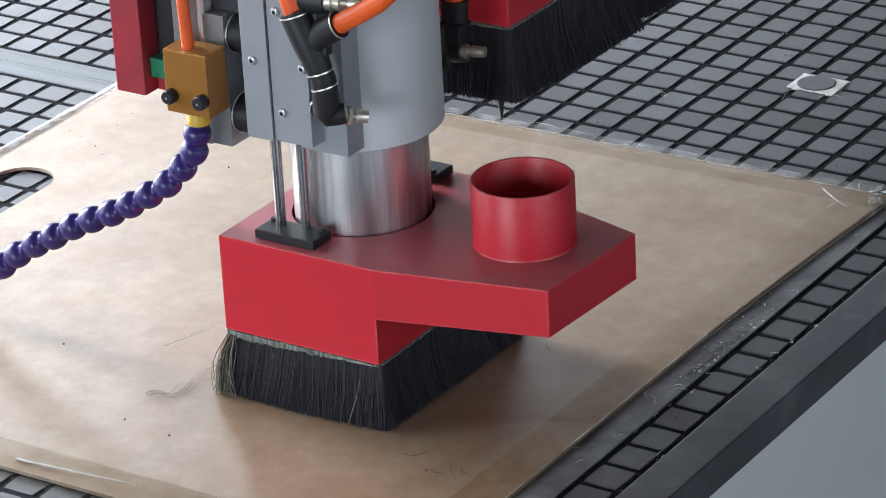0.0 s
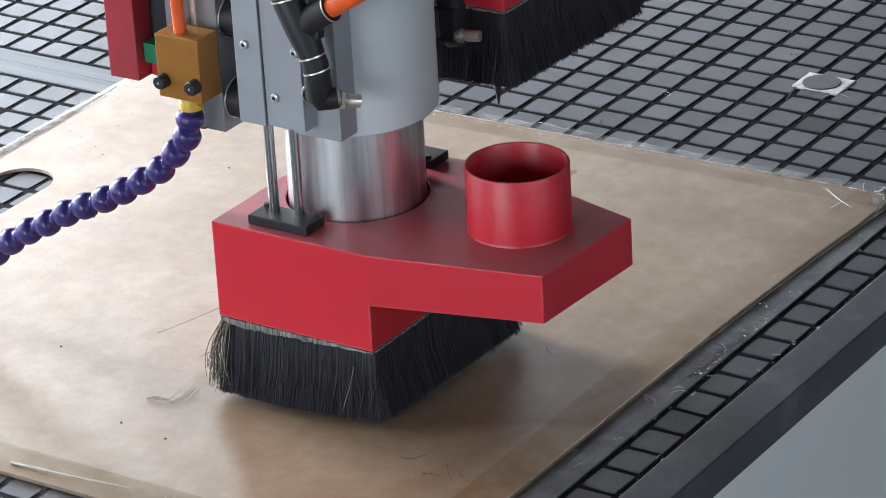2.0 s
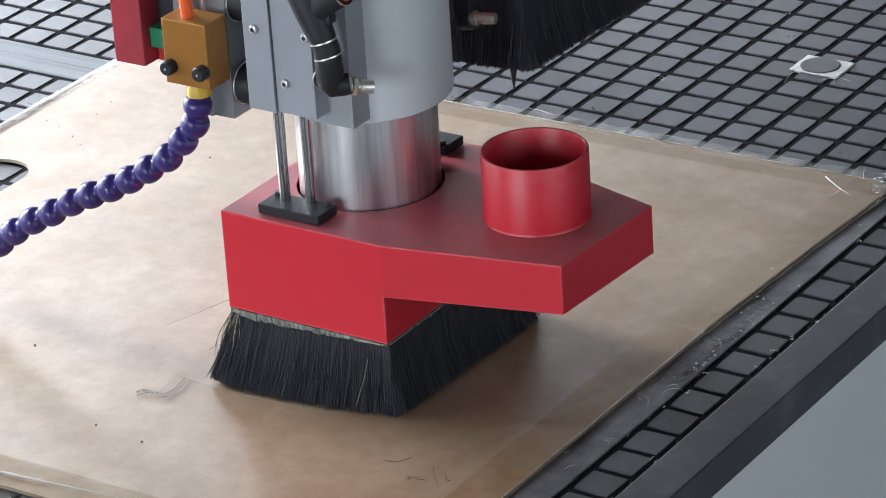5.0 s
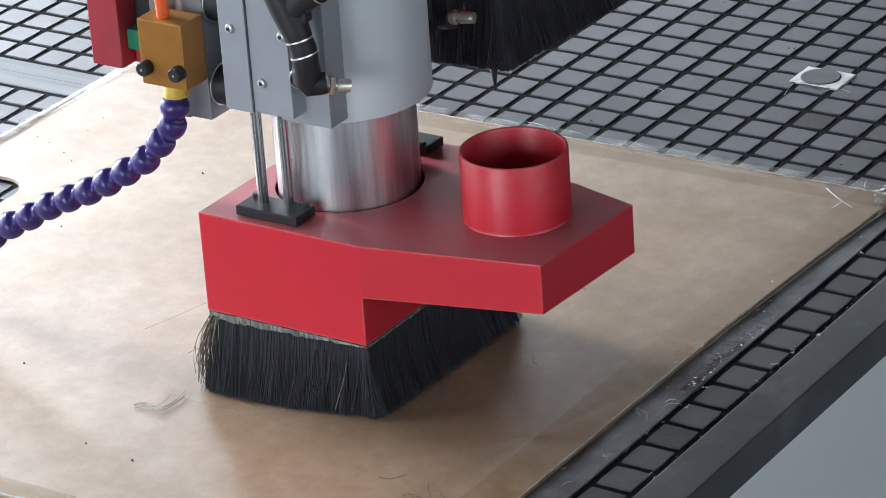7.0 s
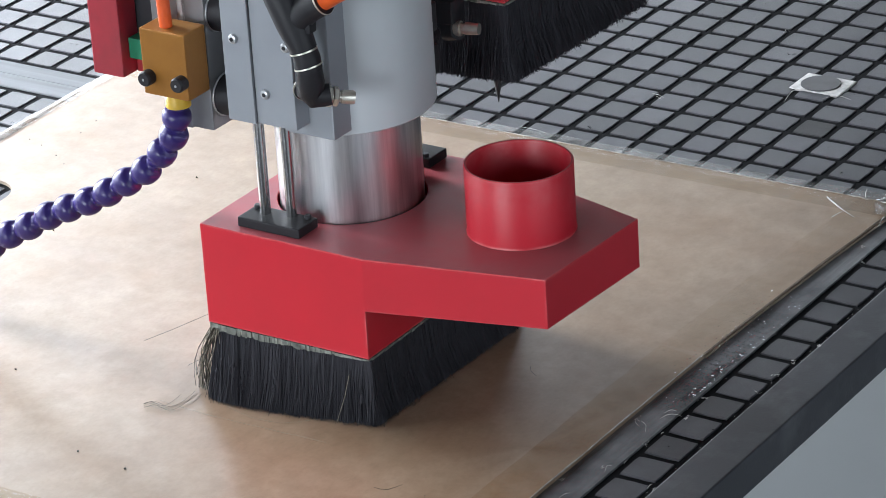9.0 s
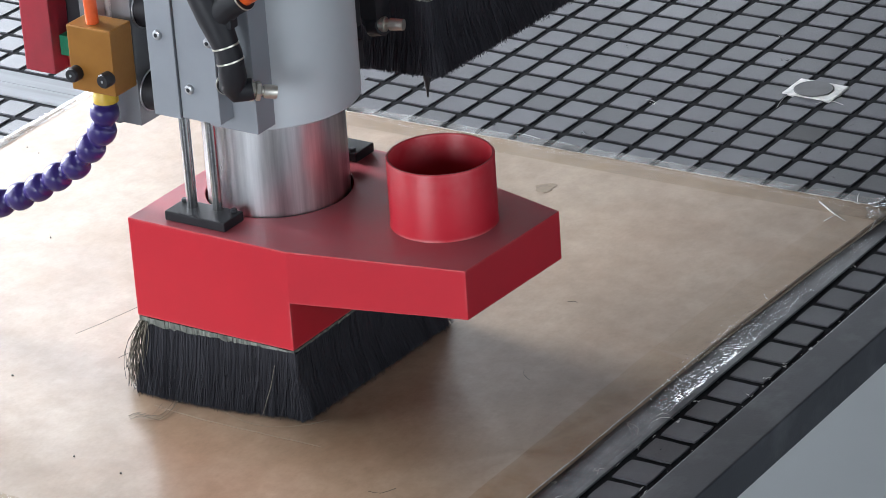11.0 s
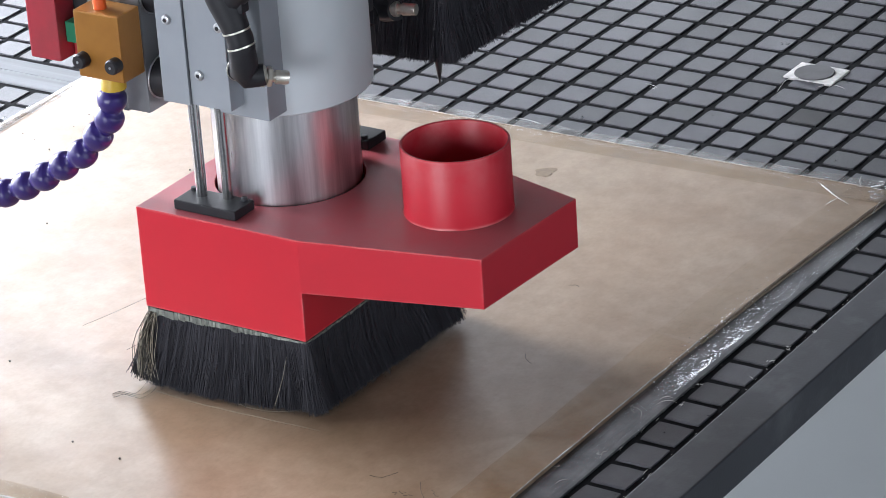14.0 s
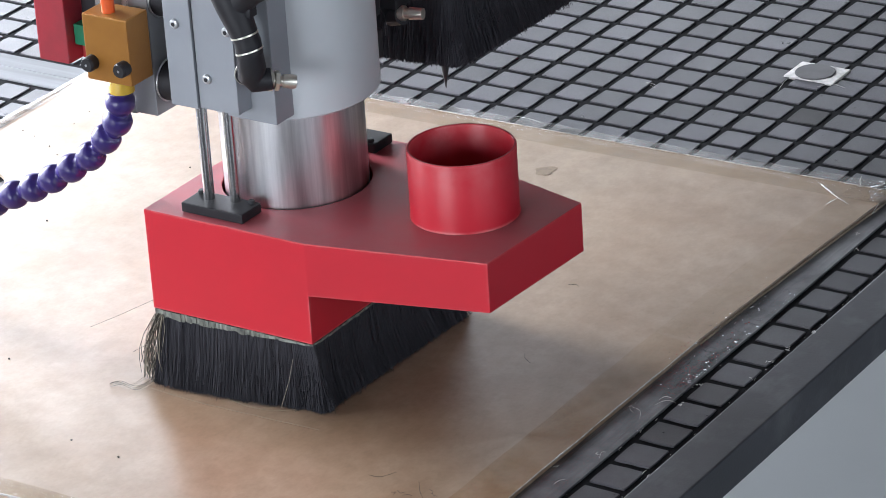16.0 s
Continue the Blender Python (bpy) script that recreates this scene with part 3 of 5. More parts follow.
def build_sheet():
    cx, r, y0, y1 = SLOT
    n = 20
    slot = [(cx + r * math.cos(math.pi * k / n), y1 + r * math.sin(math.pi * k / n)) for k in range(n + 1)]
    slot += [(cx - r * math.cos(math.pi * k / n), y0 - r * math.sin(math.pi * k / n)) for k in range(n + 1)]
    bm = bmesh.new()
    sheet_with_holes(bm, [(SHEET_X0, SHEET_Y0), *((long_edge(y), y) for y in (SHEET_Y0, 0.1, 0.18, 0.26, 0.34, 0.42, 0.50, SHEET_Y1)), (SHEET_X0, SHEET_Y1 + FAR_SKEW * (SHEET_X0 - SHEET_X1))], [slot], SHEET_Z)
    for f in bm.faces:
        if f.normal.z < 0:
            f.normal_flip()
    r = bmesh.ops.extrude_face_region(bm, geom=list(bm.faces))
    bmesh.ops.translate(bm, verts=[v for v in r["geom"] if isinstance(v, bmesh.types.BMVert)], vec=(0, 0, -SHEET_Z + 0.0006))
    bmesh.ops.recalc_face_normals(bm, faces=bm.faces)
    for f in bm.faces:
        f.material_index = 1 if abs(f.normal.z) < 0.5 else 0
    ob = part("hardboard_sheet", bm, M_MDF)
    ob.data.materials.append(M_PALE_SIDE)
    tagged(ob, "thin brown hardboard sheet with a long slot, on the vacuum table", "board")


def tape_strip(name, along, a0, a1, prof, label, rim=0, material=None, skew=0.0, slope=0.0, bend=None, rim_material=None):
    """Clear tape over an edge: prof gives (across, height) points, along the x or y axis from a0 to a1."""
    bm = bmesh.new()
    rnd = random.Random(len(name) + int(100 * abs(a0)))
    n = 90
    rows = []
    for i in range(n + 1):
        row = []
        for j, (c, z) in enumerate(prof):
            s = a0 + (a1 - a0) * i / n + skew * (i / n) ** 8 * (c - prof[0][0])
            w = noise.noise(Vector((s * 22, c * 60, 3.1))) * 0.0010
            zz = z + (abs(w) * (0.6 if j in (0, len(prof) - 1) else 1.0) if z < SHEET_Z else 0.0003 + 0.0002 * noise.noise(Vector((s * 30, c * 30, 0))))
            cc = c + (noise.noise(Vector((s * 30, 7.7, c))) * (0.0009 if j == 0 else 0.0025) if j in (0, len(prof) - 1) else 0)
            cc += slope * (s - a1) + (bend(s) if bend else 0)
            row.append(bm.verts.new((cc, s, zz) if along == "y" else (s, cc, zz)))
        rows.append(row)
    for u, w in zip(rows, rows[1:]):
        for j in range(len(prof) - 1):
            bm.faces.new((u[j], u[j + 1], w[j + 1], w[j]))
    bmesh.ops.recalc_face_normals(bm, faces=bm.faces)
    ob = part(name, bm, material or M_TAPE, smooth=60)
    if rim:
        bm = bmesh.new()
        edge = prof[2][0]
        for k in range(3):
            s0, s1 = a0 + (a1 - a0) * k / 3, a0 + (a1 - a0) * (k + 1) / 3
            pts = [s0 + (s1 - s0) * i / 60 for i in range(61)]
            side = 1 if prof[-1][0] > edge else -1
            line = [(edge + slope * (q - a1) + (bend(q) if bend else 0) + side * (0.0008 + 0.0007 * noise.noise(Vector((q * 26, 1.3, 0)))), q, SHEET_Z + 0.0008 - 0.0005 * rim + 0.0003 * noise.noise(Vector((q * 40, 0, 2)))) for q in pts]
            tube(bm, line if along == "y" else [(b, a, c) for a, b, c in line], 0.0005, 5, radii=[rim * (0.00042 + 0.00030 * noise.noise(Vector((q * 34, 5, 5)))) for q in pts])
        if rim_material:
            # thin tan tube, added to draw the line of the sheet's side
            tan_line = bmesh.new()
            pts = [a0 + (a1 - a0) * i / 150 for i in range(151)]
            tube(tan_line, [(edge + bend(q) + 0.0026 + 0.0004 * noise.noise(Vector((q * 30, 4, 1))), q, 0.0020) for q in pts], 0.001, 6, radii=[0.0010 + 0.0004 * noise.noise(Vector((q * 45, 2, 6))) for q in pts])
            part("tan_edge_line", tan_line, M_PALE_SIDE, ob, "tan line along the sheet's side, added as a thin tube", 60)
        part("folded_edge", bm, rim_material or M_RIM, ob, "dark line painted as the shaded gap along the tape" if rim_material else "milky folded edge of the tape", 60)
    return tagged(ob, label, "tape", "tape round the sheet")


def build_tape():
    z1, z0 = SHEET_Z + 0.0004, 0.0008
    def prof(edge, sign, inner, outer, drop=0.0035):
        pts = [(edge - sign * inner, z1), (edge - sign * inner * 0.5, z1), (edge - sign * 0.001, z1)]
        pts += [(edge + sign * drop, z0 + 0.0012)] + [(edge + sign * (drop + outer * k / 4), z0) for k in range(1, 5)]
        return pts
    def bend(y):
        return long_edge(y) - SHEET_X1
    tape_strip("clear_tape", "y", -0.33, 0.212, prof(SHEET_X1, 1, 0.042, 0.003, 0.0018), "faintly brown clear adhesive tape along the sheet's edge", 1.5, M_TAPE_BROWN, -0.2, bend=bend)
    tape_strip("clear_tape", "y", 0.213, 0.574, prof(SHEET_X1, 1, 0.042, 0.002, 0.0015), "clear wrinkled adhesive tape along the sheet's edge", 0.8, bend=bend, rim_material=M_EDGE_SHADE)
    tape_strip("clear_tape", "x", -0.84, 0.066, prof(SHEET_Y1, 1, 0.032, 0.017), "clear adhesive tape holding the sheet's edge", 1.3, M_TAPE_HAZY, slope=FAR_SKEW)
    veil = [(SHEET_Y1 + 0.003, 0.0012)] + [(SHEET_Y1 + 0.003 + 0.0175 * k / 4, 0.0011) for k in range(1, 5)]
    tape_strip("clear_tape", "x", -0.84, 0.040, veil, "hazy ragged strip of tape stuck down on the tiles", 0, M_TAPE_VEIL, slope=FAR_SKEW)
    tape_strip("clear_tape", "x", -0.84, 0.060, prof(SHEET_Y0, -1, 0.0415, 0.008), "clear shiny adhesive tape along the sheet's edge", 0, M_TAPE_NEAR)
    # grey wedge: shadow line along the left tape, painted as tinted film
    bm = bmesh.new()
    n = 40
    rows = []
    for i in range(n + 1):
        q = i / n
        y = 0.10 + 0.355 * q
        w = (0.0105 if q < 0.6 else 0.0105 * (1 - (q - 0.6) / 0.4) + 0.0006) * (1 + 0.12 * noise.noise(Vector((y * 40, 2, 1))))
        x = -0.826 + 0.009 * max(0, q - 0.55)
        rows.append([bm.verts.new((x + w * u, y, SHEET_Z + 0.0012 + 0.0008 * math.sin(math.pi * u))) for u in (0, 0.33, 0.67, 1)])
    for u, w in zip(rows, rows[1:]):
        for j in range(3):
            bm.faces.new((u[j], u[j + 1], w[j + 1], w[j]))
    tagged(part("clear_tape", bm, M_SHADE_STRIP, smooth=60), "greyish strip painted as the shadow line along the tape", "tape", "tape round the sheet")
    tape_strip("clear_tape", "y", -0.30, 0.585, prof(SHEET_X0, -1, 0.014, 0.003), "milky white adhesive tape along the sheet's edge", 0, M_TAPE_WHITE)


# ---------------------------------------------------------------- router heads
AXIS = (-0.237, 0.059)
TOP, SHELF, LOW, BRUSH = 0.161, 0.1132, 0.0690, 0.0045
HOOD = [(-0.3195, -0.049), (-0.1555, -0.049), (0.001, -0.017), (0.009, 0.118), (-0.1555, 0.163), (-0.3195, 0.163)]
PORT = (-0.069, 0.061, 0.0455, 0.2216)


def bristle_row(bm, x0, y0, x1, y1, n, length, seed, lean=0.012, depth=0.008, out=(0, 0), w0=0.00029, splay=(0, 0)):
    """A dense row of thin flat-sided bristles hanging from z = 0, between two points."""
    rnd = random.Random(seed)
    for k in range(n):
        s = (k + rnd.random()) / n
        d = rnd.random() * depth
        x, y = x0 + (x1 - x0) * s + out[0] * (d - depth), y0 + (y1 - y0) * s + out[1] * (d - depth)
        ln = length * rnd.uniform(0.93, 1.01)
        lx, ly = rnd.gauss(0, lean) * length * 4, rnd.gauss(0, lean) * length * 4
        sp = splay[0] + (splay[1] - splay[0]) * s
        lx, ly = lx + out[0] * sp, ly + out[1] * sp
        a = rnd.random() * 6.28
        u = Vector((math.cos(a), math.sin(a), 0)) * w0
        v = Vector((-math.sin(a), math.cos(a), 0)) * w0
        prev = None
        for q, f in ((0, 1), (0.5, 1), (1, 0.55)):
            c = Vector((x + lx * q * q, y + ly * q * q, -ln * q))
            ring = [bm.verts.new(c + u * f), bm.verts.new(c - 0.5 * u * f + 0.87 * v * f), bm.verts.new(c - 0.5 * u * f - 0.87 * v * f)]
            if prev:
                for i in range(3):
                    bm.faces.new((prev[i], prev[(i + 1) % 3], ring[(i + 1) % 3], ring[i]))
            prev = ring


def build_head(label, group):
    ax, ay = AXIS
    head = thing("router_head", label, "spindle unit", (ax, ay, 0), group)
    O = Vector((-ax, -ay, 0))

    def p(name, bm, material, lab="", smooth=None, parent=None):
        bmesh.ops.translate(bm, verts=bm.verts, vec=O)
        return part(name, bm, material, parent or head, lab, smooth)

    # dust hood: shell with an open underside
    bm = bmesh.new()
    loops = sheet_with_holes(bm, HOOD, [ring_points(ax, ay, 0.0642, 48), ring_points(PORT[0], PORT[1], PORT[2] - 0.002, 40)], TOP)
    top = loops[0]
    def low(v, z):
        return bm.verts.new((v.co.x, v.co.y, z))
    a, b, fr, tr, c, d = top
    al, bl, cl, dl = (low(v, LOW) for v in (a, b, c, d))
    bs, fs, ts, cs = (low(v, z) for v, z in ((b, SHELF), (fr, SHELF + 0.0035), (tr, SHELF + 0.0035), (c, SHELF)))
    for f in ((a, b, bs, bl, al), (b, fr, fs, bs), (fr, tr, ts, fs), (tr, c, cs, ts), (c, d, dl, cl, cs), (d, a, al, dl), (bs, cs, cl, bl), (bs, fs, ts, cs)):
        bm.faces.new(f)
    bmesh.ops.recalc_face_normals(bm, faces=bm.faces)
    cen = sum((f.normal.z * f.calc_area() for f in bm.faces if abs(f.calc_center_median().z - TOP) < 1e-4))
    if cen < 0:
        bmesh.ops.reverse_faces(bm, faces=bm.faces)
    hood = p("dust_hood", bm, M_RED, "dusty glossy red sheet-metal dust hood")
    so = hood.modifiers.new("wall", "SOLIDIFY")
    so.thickness, so.offset = 0.0022, -1
    bv = hood.modifiers.new("edge", "BEVEL")
    bv.width, bv.segments, bv.limit_method, bv.angle_limit = 0.0016, 3, "ANGLE", radians(35)
    # hose port
    bm = bmesh.new()
    x, y, r, z = PORT
    lathe(bm, x, y, [(r + 0.0006, TOP + 0.0002), (r + 0.0002, TOP + 0.0018), (r, TOP + 0.003), (r, z - 0.0008), (r - 0.0006, z), (r - 0.0020, z), (r - 0.0026, z - 0.0008), (r - 0.0026, TOP - 0.012), (r - 0.0012, TOP - 0.012), (r - 0.0022, TOP + 0.0002)], 64, close=True)
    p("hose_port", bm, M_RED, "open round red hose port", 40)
    # glue line and core of the brush
    bm = bmesh.new()
    x0, x1, y0, y1 = HOOD[0][0] + 0.003, HOOD[1][0] - 0.001, HOOD[0][1] + 0.002, HOOD[5][1] - 0.002
    for bx in ((x0, x1, y0, y0 + 0.009), (x0, x1, y1 - 0.009, y1), (x0, x0 + 0.009, y0, y1), (x1 - 0.009, x1, y0, y1)):
        box(bm, *bx, LOW - 0.0045, LOW + 0.006, 0.0012)
    rnd = random.Random(21)
    for k in range(190):
        q = (k + rnd.random()) / 190
        gx = x0 + (x1 - x0) * q
        h = 0.0072 * (1 - q) ** 0.8 * (0.75 + 0.55 * noise.noise(Vector((q * 22, 3.3, 0))) + rnd.uniform(-0.12, 0.12)) + 0.0009
        w = rnd.uniform(0.0007, 0.0030)
        box(bm, gx - w, gx + w, y0 - 0.0024 * rnd.uniform(0.2, 1.1), y0 + 0.003, LOW - 0.0008 - h, LOW - 0.0003)
    for k in range(60):
        q = (k + rnd.random()) / 60
        gy = y0 + (y1 - y0) * q
        box(bm, x1 - 0.003, x1 + 0.0014 * rnd.uniform(0.4, 1.1), gy - 0.002, gy + 0.002, LOW - 0.0005 - rnd.uniform(0.0008, 0.0026), LOW - 0.0003)
    strip = p("brush_strip", bm, M_GLUE, "grey glue and staples along the brush")
    bm = bmesh.new()
    t = 0.004
    for bx in ((x0 + t, x1 - t, y1 - 0.008, y1 - t), (x0 + t, x0 + 0.008, y0 + t, y1 - t), (x1 - 0.008, x1 - t, y0 + t, y1 - t)):
        box(bm, *bx, BRUSH + 0.006, LOW)
    p("brush_core", bm, M_BRISTLE)
    L = LOW - BRUSH - 0.002
    sides = []
    for name, e, out, n in (("side_brush", (x1, y0, x1, y1), (1, 0), 20000), ("back_brush", (x0, y1, x1, y1), (0, 1), 900), ("side_brush", (x0, y0, x0, y1), (-1, 0), 900)):
        bm = bmesh.new()
        bristle_row(bm, *e, n, L + 0.002, 11 + len(sides), out=out, splay=(0.006, 0.015))
        bmesh.ops.translate(bm, verts=bm.verts, vec=(0, 0, LOW - 0.003))
        sides.append(p(name, bm, M_BRISTLE, "row of stiff black bristles"))
    # front brush in tufts that bend one by one
    tufts = []
    N = 7
    for k in range(N):
        xa, xb = x0 + (x1 - x0) * k / N, x0 + (x1 - x0) * (k + 1) / N
        xm = (xa + xb) / 2
        bm = bmesh.new()
        bristle_row(bm, xa - xm - 0.002, 0, xb - xm + 0.002, 0, 3300, (L + 0.002) * (1.03 - 0.025 * k / N + 0.03 * math.sin(math.pi * (k + 0.5) / N)), 40 + k, out=(0, -1), depth=0.007)
        box(bm, xa - xm - 0.001, xb - xm + 0.001, 0.0045, 0.008, -L + 0.006, 0)
        tuft = part("tuft", bm, M_BRISTLE, head)
        tuft.location = Vector((xm, y0, LOW - 0.003)) + O
        tufts.append(tuft)
    # spindle
    bm = bmesh.new()
    lathe(bm, ax, ay, [(0.020, 0.105), (0.058, 0.105), (0.0618, 0.109), (0.0618, 0.256), (0.03, 0.256)], 72)
    p("spindle_nose", bm, M_STEEL, "bright turned steel spindle nose", 30)
    bm = bmesh.new()
    lathe(bm, ax, ay, [(0.05, 0.246), (0.0755, 0.246), (0.077, 0.2475), (0.077, 0.382), (0.0755, 0.3835), (0.068, 0.3835), (0.066, 0.386), (0.066, 0.72), (0.02, 0.72)], 72)
    body = p("spindle_body", bm, M_BODY, "grey painted round spindle body", 30)
    for z0 in (0.30, 0.262):
        bm = bmesh.new()
        box(bm, ax + 0.045, ax + 0.0605, ay + 0.040, ay + 0.0555, z0, z0 + 0.026, 0.002)
        p("side_slot", bm, M_BLACK, "", None, body)
    # clamp block in front of the body
    bm = bmesh.new()
    box(bm, -0.239, -0.1895, -0.026, 0.02, 0.251, 0.70, 0.001)
    p("clamp_block", bm, M_ALU)
    # guide cylinders, front and back, with rods and feet
    for sgn in (1, -1):
        def yy(v):
            return v if sgn > 0 else 2 * ay - v
        sx0 = 0 if sgn > 0 else 0.019

        def ybox(bm, xa, xb, ya, yb, za, zb, bev):
            u, w = sorted((yy(ya), yy(yb)))
            box(bm, xa + sx0, xb + sx0, u, w, za, zb, bev)
        bm = bmesh.new()
        ybox(bm, -0.2805, -0.2535, -0.046, -0.006, 0.262, 0.72, 0.0008)
        g = p("guide_plate", bm, M_ALU)
        bm = bmesh.new()
        ybox(bm, -0.2525, -0.2135 if sgn > 0 else -0.2345, -0.044, -0.006, 0.2625, 0.72, 0.0008)
        g2 = p("guide_plate", bm, M_ALU)
        for (sx, sz), gp in zip(((-0.2689, 0.335), (-0.2425, 0.383), (-0.2183, 0.335), (-0.2422, 0.290)) if sgn > 0 else (), (g, g2, g2, g2)):
            sx += sx0
            bm = bmesh.new()
            f = yy(-0.0465 if gp is g else -0.0445)
            tube(bm, [(sx, f + sgn * 0.0006, sz), (sx, f - sgn * 0.0008, sz), (sx, f - sgn * 0.0019, sz), (sx, f - sgn * 0.0024, sz)], 0.0043, 20, radii=[0.0043, 0.0043, 0.0037, 0.0028])
            p("screw", bm, M_SCREW, "small bright cap screw", 30, gp)
            # solid black prism: shade inside the hex socket put into colour
            bm = bmesh.new()
            tube(bm, [(sx, f - sgn * 0.0020, sz), (sx, f - sgn * 0.0027, sz)], 0.0019, 6)
            p("socket", bm, M_BLACK, "", None, gp)
        for rx, ry in ((-0.2690, -0.0225), (-0.2455, -0.0175)):
            rx += sx0
            bm = bmesh.new()
            tube(bm, [(rx, yy(ry), 0.164), (rx, yy(ry), 0.27)], 0.0047, 20)
            p("guide_rod", bm, M_ROD, "polished steel guide rod", 40)
        bm = bmesh.new()
        tube(bm, [(-0.2545, yy(-0.012), 0.256), (-0.2545, yy(-0.012), 0.264)], 0.0055, 6)
        p("nut", bm, M_BRASS)
        bm = bmesh.new()
        ybox(bm, -0.2860, -0.2235, -0.0400, -0.0120, TOP + 0.0004, TOP + 0.0090, 0.0012)
        foot = p("rod_foot", bm, M_BLACK, "black clamp foot bolted to the hood")
        for fx in (-0.2815, -0.2300):
            bm = bmesh.new()
            tube(bm, [(fx + sx0, yy(-0.0165), TOP + 0.0085), (fx + sx0, yy(-0.0165), TOP + 0.0112), (fx + sx0, yy(-0.0165), TOP + 0.0120)], 0.0030, 14, radii=[0.0030, 0.0030, 0.0024])
            p("bolt", bm, M_DARK, "", 30, foot)
    # carriage plates beside the guide, with the bearing rollers let into their side
    bm = bmesh.new()
    box(bm, -0.3535, -0.3300, -0.004, 0.032, 0.226, 0.350, 0.0012)
    carriage = p("carriage_plate", bm, M_CAR)
    bm = bmesh.new()
    box(bm, -0.3600, -0.3540, -0.002, 0.032, 0.2235, 0.2625, 0.0008)
    p("carriage_plate", bm, M_CAR)
    bm = bmesh.new()
    box(bm, -0.3480, -0.3080, 0.006, 0.032, 0.351, 0.72, 0.001)
    p("carriage_top", bm, M_DARK, "dark upper part of the carriage")
    for bz in (0.253, 0.329):
        bm = bmesh.new()
        tube(bm, [(-0.3305, 0.016, bz), (-0.310, 0.016, bz), (-0.3045, 0.016, bz)], 0.018, 28, radii=[0.0180, 0.0180, 0.0155])
        p("roller", bm, M_BLACK, "black bearing roller", 30, carriage)
        bm = bmesh.new()
        ring = [(-0.3292, 0.016 + 0.0186 * math.cos(2 * math.pi * k / 36), bz + 0.0186 * math.sin(2 * math.pi * k / 36)) for k in range(37)]
        tube(bm, ring, 0.0008, 6)
        p("roller_rim", bm, M_SCREW, "bright worn rim round the roller", 60, carriage)
    bm = bmesh.new()
    box(bm, -0.3295, -0.284, 0.033, 0.055, 0.243, 0.72, 0.001)
    p("rail", bm, M_DARK)
    # pale channel behind the air hose and the grey strip beside it
    bm = bmesh.new()
    box(bm, -0.3745, -0.3690, -0.004, 0.016, 0.262, 0.72, 0.0006)
    box(bm, -0.3690, -0.3545, 0.010, 0.016, 0.262, 0.72, 0.0006)
    box(bm, -0.3545, -0.3495, -0.004, 0.016, 0.262, 0.72, 0.0006)
    p("hose_channel", bm, M_PALEBAR, "pale channel behind the air hose")
    bm = bmesh.new()
    box(bm, -0.3860, -0.3755, -0.003, 0.016, 0.262, 0.72, 0.0006)
    p("channel_strip", bm, M_CAR)
    # air block with its flexible hose
    bm = bmesh.new()
    box(bm, -0.3698, -0.3235, -0.042, -0.0125, 0.268, 0.3268, 0.0014)
    block = p("air_block", bm, M_OCHRE, "ochre anodised metal manifold block")
    for kx in (-0.3625, -0.3290):
        bm = bmesh.new()
        tube(bm, [(kx, -0.0415, 0.2845), (kx, -0.0495, 0.2845), (kx, -0.0515, 0.2845)], 0.0066, 20, radii=[0.0066, 0.0066, 0.0054])
        p("knob", bm, M_BLACK, "black socket screw", 30, block)
        # bright dot painted as the small highlight on the black screw
        bm = bmesh.new()
        tube(bm, [(kx, -0.0512, 0.2845), (kx, -0.0519, 0.2845)], 0.0012, 6)
        p("socket", bm, M_SCREW, "", None, block)
    bm = bmesh.new()
    tube(bm, [(-0.350, -0.030, 0.324), (-0.3515, -0.030, 0.36), (-0.354, -0.030, 0.44), (-0.354, -0.03, 0.72)], 0.0056, 14)
    p("air_hose", bm, M_ORANGE, "orange plastic air hose", 50)
    bm = bmesh.new()
    tube(bm, [(-0.348, -0.026, 0.2715), (-0.348, -0.026, 0.262), (-0.348, -0.026, 0.2610), (-0.348, -0.026, 0.2545)], 0.012, 20, radii=[0.0100, 0.0100, 0.0108, 0.0108])
    p("nozzle_nut", bm, M_YELLOW, "yellow plastic hose nut", 40)
    # jointed coolant hose
    path = [(-0.3495, 0.2605), (-0.3515, 0.2425), (-0.3570, 0.2245), (-0.3718, 0.2060), (-0.3908, 0.1868), (-0.4132, 0.1718), (-0.4357, 0.1577), (-0.4585, 0.1450), (-0.4822, 0.1338), (-0.5055, 0.1218),
            (-0.5295, 0.1072), (-0.5528, 0.0943), (-0.5761, 0.0787), (-0.596, 0.063), (-0.617, 0.049), (-0.640, 0.040)]
    # each segment: an open notched socket rim, a ball, and a neck into the next socket
    prof = ((-0.62, 0.0062), (-0.50, 0.0064), (-0.41, 0.0076), (-0.38, 0.0098), (-0.34, 0.0112), (-0.26, 0.0122), (-0.13, 0.0127), (0.0, 0.0127), (0.12, 0.0121), (0.24, 0.0107), (0.34, 0.0086), (0.44, 0.0068), (0.52, 0.0062))
    nseg = 24
    for k in range(1, len(path) - 1):
        c = Vector((path[k][0], -0.026, path[k][1]))
        d = Vector((path[k + 1][0] - path[k - 1][0], 0, path[k + 1][1] - path[k - 1][1])).normalized() * (0.0262 if k > 1 else 0.0225)
        bm = bmesh.new()
        tube(bm, [c + d * q for q, _ in prof], 0.01, nseg, radii=[r for _, r in prof])
        bm.verts.ensure_lookup_table()
        for ring in (4, 5):
            for q in range(nseg):
                if (q // 2) % 3 == 0:
                    bm.verts[ring * nseg + q].co += d * 0.045
